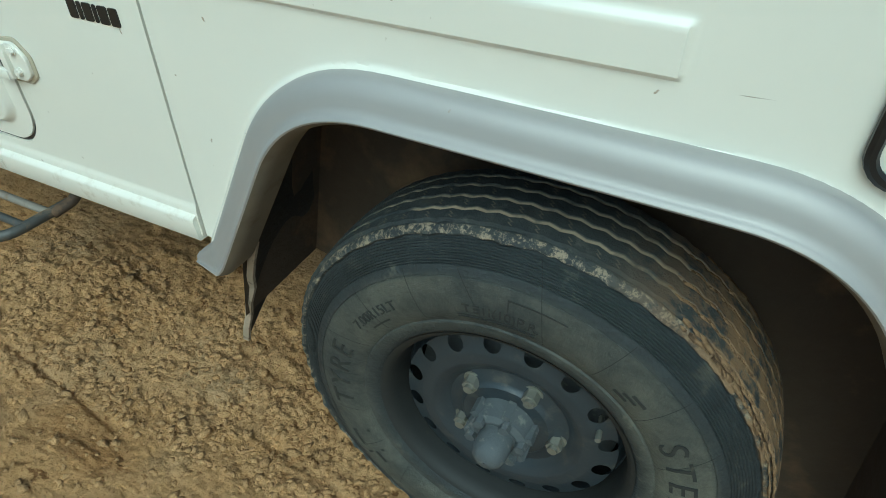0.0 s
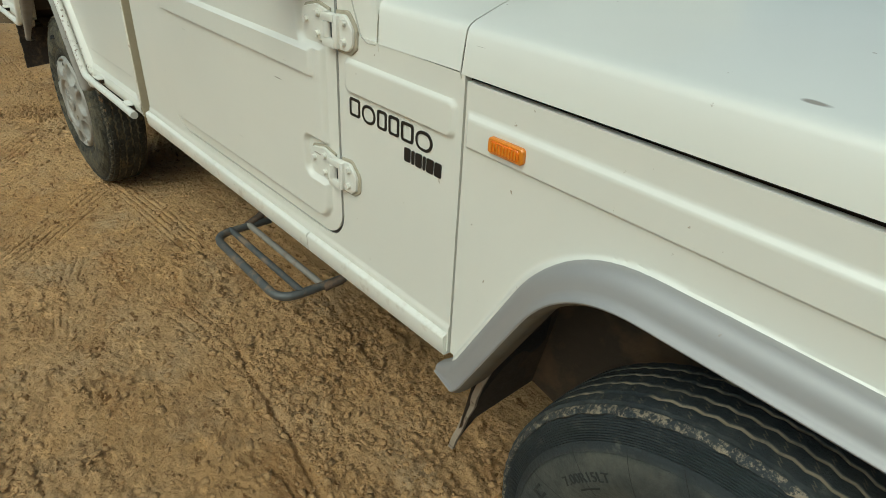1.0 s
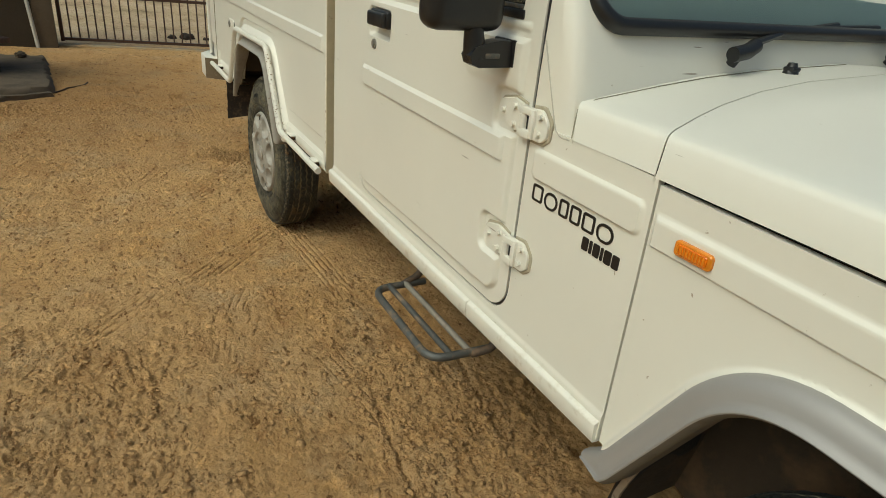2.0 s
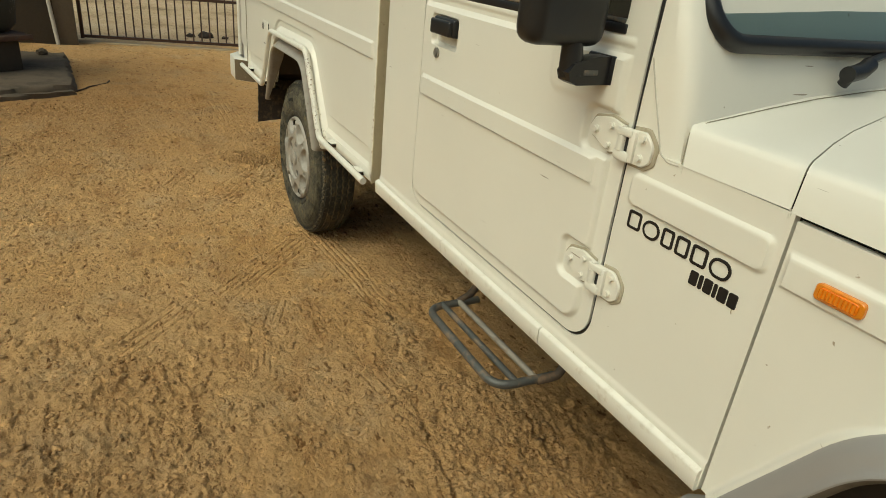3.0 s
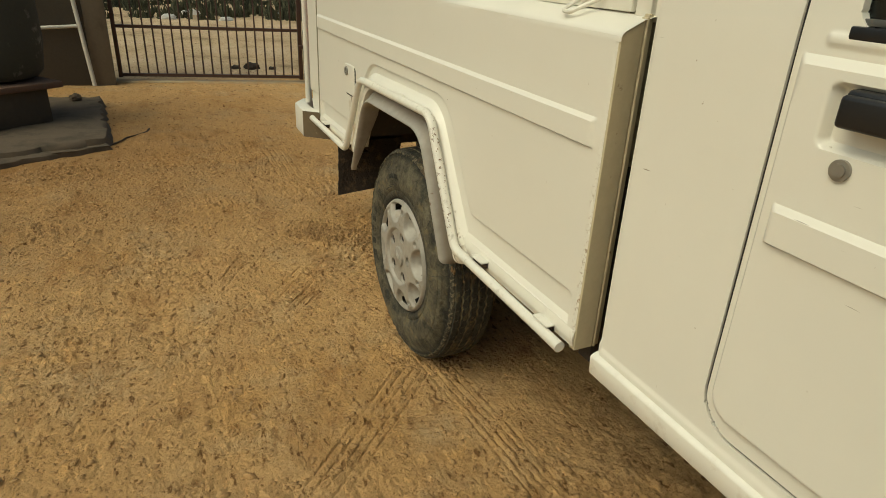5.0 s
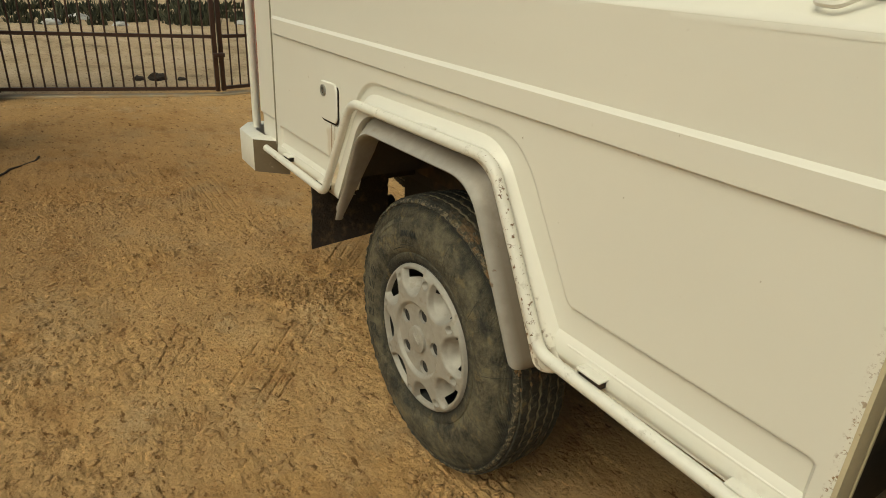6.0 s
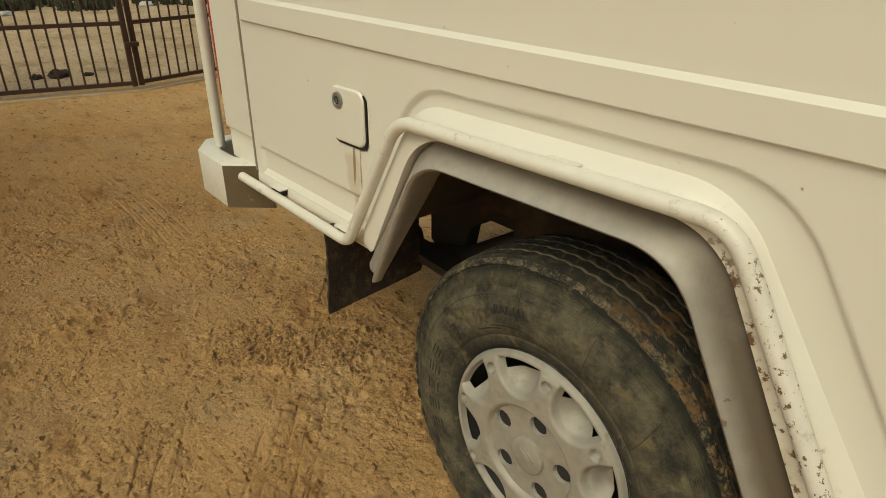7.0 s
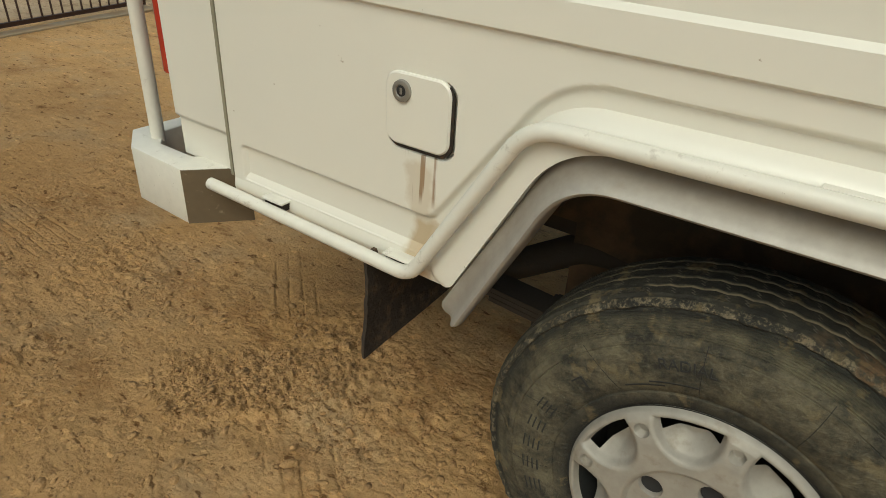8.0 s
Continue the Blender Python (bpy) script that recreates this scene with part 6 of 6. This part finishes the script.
def ring_bars(parent, m, marks, mat, name="sidewall_mark", proud=0.0012):
    """Plain raised bars round the sidewall: (angle, angle width, r0, r1)."""
    pieces = []
    for ang, wid, r0, r1 in marks:
        n = max(1, round(wid / 3))
        v, f = [], []
        for i in range(n + 1):
            t = radians(ang - wid / 2 + wid * i / n)
            for r in [r0, r1]:
                for yy in (sidewall(r) - proud, sidewall(r) + 0.006):
                    v.append((r * math.cos(t), yy, r * math.sin(t)))
        for i in range(n):
            a, b = 4 * i, 4 * i + 4
            f += [(a, a + 2, b + 2, b), (a, b, b + 1, a + 1), (a + 2, a + 3, b + 3, b + 2)]
        f += [(0, 1, 3, 2), (4 * n, 4 * n + 2, 4 * n + 3, 4 * n + 1)]
        pieces.append((v, f))
    for piece in pieces:
        part(name, piece, mat, parent, m=m)


def caked_mud(parent, m, count, a0, a1, seed, size):
    """Lumps of dried mud stuck on the tread between two angles."""
    rng = np.random.default_rng(seed)
    bm = bmesh.new()
    bmesh.ops.create_icosphere(bm, subdivisions=1, radius=1)
    base = np.array([v.co[:] for v in bm.verts])
    tris = np.array([[v.index for v in f.verts] for f in bm.faces])
    bm.free()
    verts, faces = [], []
    for k in range(count):
        t = radians(a0 + (a1 - a0) * rng.beta(2, 2))
        y = rng.uniform(-0.074, 0.07)
        r = 0.3715 - 0.9 * y * y - (0.004 if abs(y) > 0.07 else 0.0)
        s = size * rng.uniform(0.35, 1.0) ** 1.5
        p = base * (1 + 0.3 * rng.standard_normal((len(base), 1))) * np.array([s * 1.8, s * 1.4, s * 0.34])
        c, sn = math.cos(t), math.sin(t)
        er, et = np.array([c, 0, sn]), np.array([-sn, 0, c])
        verts.append(er * r + np.array([0, y, 0]) + p[:, :1] * et + p[:, 1:2] * np.array([0, 1, 0]) + p[:, 2:] * er)
        faces.append(tris + k * len(base))
    ob = part("caked_mud", mesh_of("caked_mud", np.concatenate(verts), np.concatenate(faces), unit=1.0, sharp=False), MUD, parent, "dried mud stuck on the tread", m)
    ob["kind"] = "stuff"


def seams(parent, m, first, step_, every):
    """Thin dark radial mould lines that follow the bulge of the sidewall."""
    for k, a in enumerate(range(first, first + 360, step_)):
        top = 0.350 if k % every == 0 else 0.317
        rr = np.linspace(0.236, top, 14)
        verts = []
        for r in rr:
            t = radians(a + 90 * (r - 0.27) ** 1 * (0.4 + 0.6 * math.sin(k * 1.7)))
            for d in (-0.0005, 0.0005):
                verts.append((r * math.cos(t) - d * math.sin(t), sidewall(r) - 0.0005, r * math.sin(t) + d * math.cos(t)))
        part("mould_line", (verts, [(2 * q, 2 * q + 1, 2 * q + 3, 2 * q + 2) for q in range(len(rr) - 1)]), SEAM, parent, m=m)


front_at = (-0.134, 0.663, 0.388)
front_wheel = steel_wheel(truck, front_at)
fm = Matrix.Translation(front_at)
ring_text("7.00R15LT", 0.0225, 0.268, 136.5, front_wheel, fm)
ring_text("(10)P.R.", 0.0200, 0.261, 87, front_wheel, fm)
ring_text("TYRE", 0.054, 0.268, 175.5, front_wheel, fm, apart=1.3)
ring_text("STEEL", 0.052, 0.264, 14, front_wheel, fm, apart=1.35)
ring_bars(front_wheel, fm, [(101.6, 2.4, 0.266, 0.2685), (101.6, 0.6, 0.255, 0.266), (98.4, 2.0, 0.255, 0.258), (98.4, 2.0, 0.2605, 0.263), (98.4, 2.0, 0.266, 0.2685), (96.3, 0.5, 0.255, 0.2685), (94.6, 0.5, 0.255, 0.2685),
                            (52, 5, 0.246, 0.250), (50, 5, 0.254, 0.258), (48, 5, 0.262, 0.266), (137, 9, 0.2480, 0.2510), (93, 24, 0.2490, 0.2500), (93, 24, 0.2450, 0.2458), (89.5, 0.5, 0.272, 0.290), (82, 15, 0.2885, 0.2900),
                            (206, 1.2, 0.250, 0.288), (210, 6, 0.283, 0.288), (217, 1.2, 0.250, 0.288), (220, 6, 0.266, 0.271)], LETTERS)
seams(front_wheel, fm, 4, 19, 4)
part("sipe_dust", sipes(66, 21), SIPE, front_wheel, m=fm)["kind"] = "stuff"
caked_mud(front_wheel, fm, 5200, -12, 62, 11, 0.0052)
rear_at = (-3.324, 0.700, 0.388)
rear_wheel = covered_wheel(truck, rear_at)
rm = Matrix.Translation(rear_at)
ring_text("RADIAL", 0.023, 0.280, 104, rear_wheel, rm, LETTERS)
ring_bars(rear_wheel, rm, [(160 + 10 * k, 5, 0.252 + 0.009 * j, 0.2545 + 0.009 * j) for k in range(0, 5) for j in range(4)] + [(118, 14, 0.243, 0.2452), (139, 0.8, 0.255, 0.275), (108, 16, 0.2490, 0.2512), (141, 4, 0.2725, 0.275)], LETTERS)
seams(rear_wheel, rm, 10, 30, 6)
part("sipe_dust", sipes(66, 22), SIPE, rear_wheel, m=rm)["kind"] = "stuff"
caked_mud(rear_wheel, rm, 420, 5, 70, 12, 0.0050)
for wx in (-0.135, -3.324):
    at = Matrix.Translation((wx, 2.16, 0.388))
    far_wheel = part("wheel", lathe([(0.0, 0.0), (0.0, 0.2)], 32), WHEEL_STEEL, truck, m=at)
    part("tyre", PLAIN_TYRE, RUBBER_MUDDY, far_wheel, m=at)
part("spare_tyre", WORN_TYRE, RUBBER_MUDDY, truck, "muddy spare tyre slung under the bed", Matrix.Translation((-4.30, 1.50, 0.545)) @ Matrix.Rotation(math.pi / 2, 4, "X"))

# ---- yard: gate, wall, plinth ----
def gate_leaf(name, y0, y1, x0, x1, bars):
    """A leaf of the gate from (x0, y0) to (x1, y1): a frame of box section with upright rods."""
    g = thing(name, ((x0 + x1) / 2, (y0 + y1) / 2, 0), "brown painted iron gate leaf with upright rods", "gate", "gate leaves")
    H = 1.5
    def at(t):
        return x0 + (x1 - x0) * t, y0 + (y1 - y0) * t
    for t in (0.0, 1.0):
        x, y = at(t)
        part("stile", box(x - 0.022, x + 0.022, y - 0.022, y + 0.022, 0.04, H, 0.003), GATE_PAINT, g)
    for z in (0.07, 0.60, 1.45):
        part("rail", tube([(x0, y0, z), (x1, y1, z)], 0.024, 4), GATE_PAINT, g)
    for k in range(1, bars):
        x, y = at(k / bars)
        part("rod", cylinder((x, y, 0.07), (x, y, 1.45), 0.009, 8), GATE_PAINT, g)
    return g


first_leaf = gate_leaf("gate", -0.33, 1.63, -9.62, -9.12, 20)
part("latch", merge(box(-9.11, -9.06, 1.60, 1.72, 0.40, 0.44, 0.004), cylinder((-9.08, 1.66, 0.34), (-9.08, 1.66, 0.44), 0.008, 8)), GATE_PAINT, first_leaf)
gate_leaf("gate", 1.70, 3.6, -9.15, -9.62, 19)
part("threshold", slab_of([(-9.72, -0.45), (-9.55, -0.45), (-9.06, 1.66), (-9.52, 3.7), (-9.70, 3.7), (-9.22, 1.66)], -0.02, 0.010, 0.003), LIME, None, "")
tagged(bpy.data.objects["threshold"], "pale cement strip under the gate", "threshold", kind="structure")
part("wall_gate", box(-9.85, -9.40, -5.0, -0.40, -0.1, 2.6, 0.01), CONCRETE, None)
tagged(bpy.data.objects["wall_gate"], "grimy cement-rendered wall beside the gate", "wall", kind="structure")

pipe = thing("drain_pipe", (-9.36, -0.62, 0), "grey plastic drain pipe on the wall", "pipe")
part("riser", tube([(-9.34, -0.60, 0.0), (-9.37, -0.72, 1.6)], 0.022, 12), PIPE, pipe)
part("branch", tube([(-9.35, -0.67, 0.62), (-9.35, -1.05, 0.60)], 0.018, 12), PIPE, pipe)

plinth = thing("stone_plinth", (-7.2, -1.4, 0), "low worn stone plinth with stained broken edges", "plinth")


def broken_slab(name, plan, z0, z1, seed, mat, parent, wobble=0.03):
    """A worn slab: its outline chipped and its top uneven."""
    rng = random.Random(seed)
    ring = []
    for a, b in zip(plan, plan[1:] + plan[:1]):
        n = max(2, int(math.hypot(b[0] - a[0], b[1] - a[1]) / 0.07))
        for i in range(n):
            t = i / n
            ring.append((a[0] + (b[0] - a[0]) * t + rng.uniform(-1, 1) * wobble * 0.6, a[1] + (b[1] - a[1]) * t + rng.uniform(-1, 1) * wobble * 0.6))
    cx, cy = sum(p[0] for p in ring) / len(ring), sum(p[1] for p in ring) / len(ring)
    n = len(ring)
    verts, faces = [], []
    for share, z in ((1.012, z0), (1.0, z0 + (z1 - z0) * 0.6), (0.985, z1 - 0.006), (0.97, z1), (0.6, z1 + 0.004)):
        for x, y in ring:
            verts.append((cx + (x - cx) * share + rng.uniform(-1, 1) * wobble * 0.2, cy + (y - cy) * share + rng.uniform(-1, 1) * wobble * 0.2, z + (rng.uniform(-1, 1) * 0.006 if z > z0 else 0)))
    for k in range(4):
        for i in range(n):
            j = (i + 1) % n
            faces.append((k * n + i, k * n + j, (k + 1) * n + j, (k + 1) * n + i))
    faces.append(tuple(4 * n + i for i in range(n)))
    return part(name, (verts, faces), mat, parent)


def turned_block(name, corner, along, depth, z0, z1, mat, parent, r=0.008):
    """A block whose front runs from corner along a direction, going back by depth."""
    c, u = Vector(corner), Vector(along)
    w = Vector((u.y, -u.x)).normalized() * depth
    return part(name, slab_of([tuple(c), tuple(c + u), tuple(c + u + w), tuple(c + w)], z0, z1, r), mat, parent)


broken_slab("slab", [(-6.66, -0.44), (-6.24, -1.52), (-5.9, -2.9), (-8.6, -2.9), (-8.32, -0.51)], -0.02, 0.078, 4, SLAB, plinth, 0.035)
broken_slab("step_edge", [(-6.60, -0.42), (-6.14, -1.5), (-5.82, -2.9), (-6.02, -2.9), (-6.35, -1.52), (-6.78, -0.46)], -0.02, 0.035, 9, SLAB, plinth, 0.03)

block = thing("pedestal", (-7.4, -1.3, 0.08), "dull brown block pedestal under a red stone plank", "pedestal")
turned_block("block", (-7.30, -0.84), (0.46, -0.63), 0.60, 0.08, 0.345, BOXWOOD, block)
turned_block("plank", (-7.32, -0.72), (0.46, -0.68), 0.72, 0.345, 0.395, BRICKRED, block, 0.012)

tank = thing("water_tank", (-7.45, -1.35, 0.395), "mottled grey cement water tank on the plank", "tank")
tank_v, tank_f = lathe([(0.0, 0.0), (0.0, 0.30), (0.02, 0.40), (0.07, 0.46), (0.30, 0.50), (0.75, 0.50), (0.78, 0.47), (0.72, 0.44), (0.5, 0.42), (0.45, 0.0)], 48)
part("tank_body", ([(x * 0.80 - 7.50, z * 0.80 - 1.22, y + 0.397) for x, y, z in tank_v], [q[::-1] for q in tank_f]), TANK, tank)


def bundle(name, at, size, seed, mat, label, category):
    """A crumpled heap of cloth."""
    bm = bmesh.new()
    bmesh.ops.create_icosphere(bm, subdivisions=4, radius=1)
    for v in bm.verts:
        n = noise.fractal(v.co * 1.6 + Vector((seed, 0, 0)), 0.8, 2.1, 4) * 0.35 + noise.noise(v.co * 5 + Vector((0, seed, 0))) * 0.08
        v.co = v.co * (1 + n)
        v.co.z = max(v.co.z, -0.45)
    bm.verts.index_update()
    data = [(v.co.x * size[0] + at[0], v.co.y * size[1] + at[1], (v.co.z + 0.45) * size[2] + at[2]) for v in bm.verts], [tuple(v.index for v in f.verts) for f in bm.faces]
    bm.free()
    ob = part(name, data, mat, None)
    return tagged(ob, label, category)


bundle("cloth", (-6.62, -1.50, 0.08), (0.14, 0.13, 0.075), 2.0, CLOTH, "crumpled white cloth lying on the plinth", "cloth")
bundle("cloth_bag", (-6.85, -1.64, 0.08), (0.15, 0.18, 0.14), 7.0, DARK_CLOTH, "dark green cloth bag on the plinth", "bag")
bundle("stone", (-8.15, -0.72, 0.08), (0.05, 0.05, 0.04), 4.0, SLAB, "small grey stone on the plinth", "stone")

root = tube([(-6.72 - 0.09 * k, -0.43 + 0.060 * k + 0.018 * math.sin(k * 2.1), 0.004 + 0.006 * math.sin(k * 1.3)) for k in range(6)], 0.007, 7)
tagged(part("root", root, ROOT, None), "thin dark root lying on the earth", "root")
part("gate_pillar", box(-9.46, -9.38, -0.60, -0.385, -0.05, 2.6, 0.01), PILLAR, None)
tagged(bpy.data.objects["gate_pillar"], "cement pillar beside the gate", "pillar", kind="structure")

# rubbish and tufts lying outside the gate
for gx, gy, gs in ((-10.3, 1.25, 0.10), (-10.35, 1.05, 0.06), (-10.2, 1.5, 0.05)):
    bundle("rubbish", (gx, gy, -0.01), (gs * 0.8, gs * 0.9, gs * 0.6), gx * 3 + gy, SCRAP, "dark scrap lying outside the gate", "rubbish")


def scrub(count, seed):
    """Low dry growth beyond the gate: many small upright blades and twigs in clumps."""
    rng = random.Random(seed)
    verts, faces = [], []
    for _ in range(count):
        cx, cy = rng.uniform(-24, -17.2), rng.uniform(-4, 10)
        size = rng.uniform(0.10, 0.34)
        for _ in range(46):
            a, lean, hgt = rng.uniform(0, 6.283), rng.uniform(0.1, 0.8), size * rng.uniform(0.4, 1.1)
            bx, by = cx + size * rng.uniform(-0.8, 0.8), cy + size * rng.uniform(-1.1, 1.1)
            tx, ty = bx + math.cos(a) * lean * hgt, by + math.sin(a) * lean * hgt
            wx, wy = -math.sin(a) * 0.03, math.cos(a) * 0.03
            k = len(verts)
            verts += [(bx - wx, by - wy, -0.02), (bx + wx, by + wy, -0.02), (tx + wx * 0.7, ty + wy * 0.7, hgt * 0.7), (tx * 1.0, ty * 1.0, hgt)]
            faces += [(k, k + 1, k + 2), (k, k + 2, k + 3)]
    return verts, faces


tagged(part("scrub", scrub(150, 8), SCRUB, None), "low dry scrub on the waste ground beyond the gate", "scrub", kind="stuff")
for lx, ly, ls in ((-17.6, 0.7, 0.13), (-17.3, 1.9, 0.10), (-18.3, 3.4, 0.14), (-17.8, 4.6, 0.11), (-18.8, 1.3, 0.15)):
    bundle("litter", (lx, ly, -0.01), (ls * 0.7, ls * 1.4, ls * 0.6), lx * 2 + ly, CLOTH, "pale scrap of litter on waste ground", "litter")
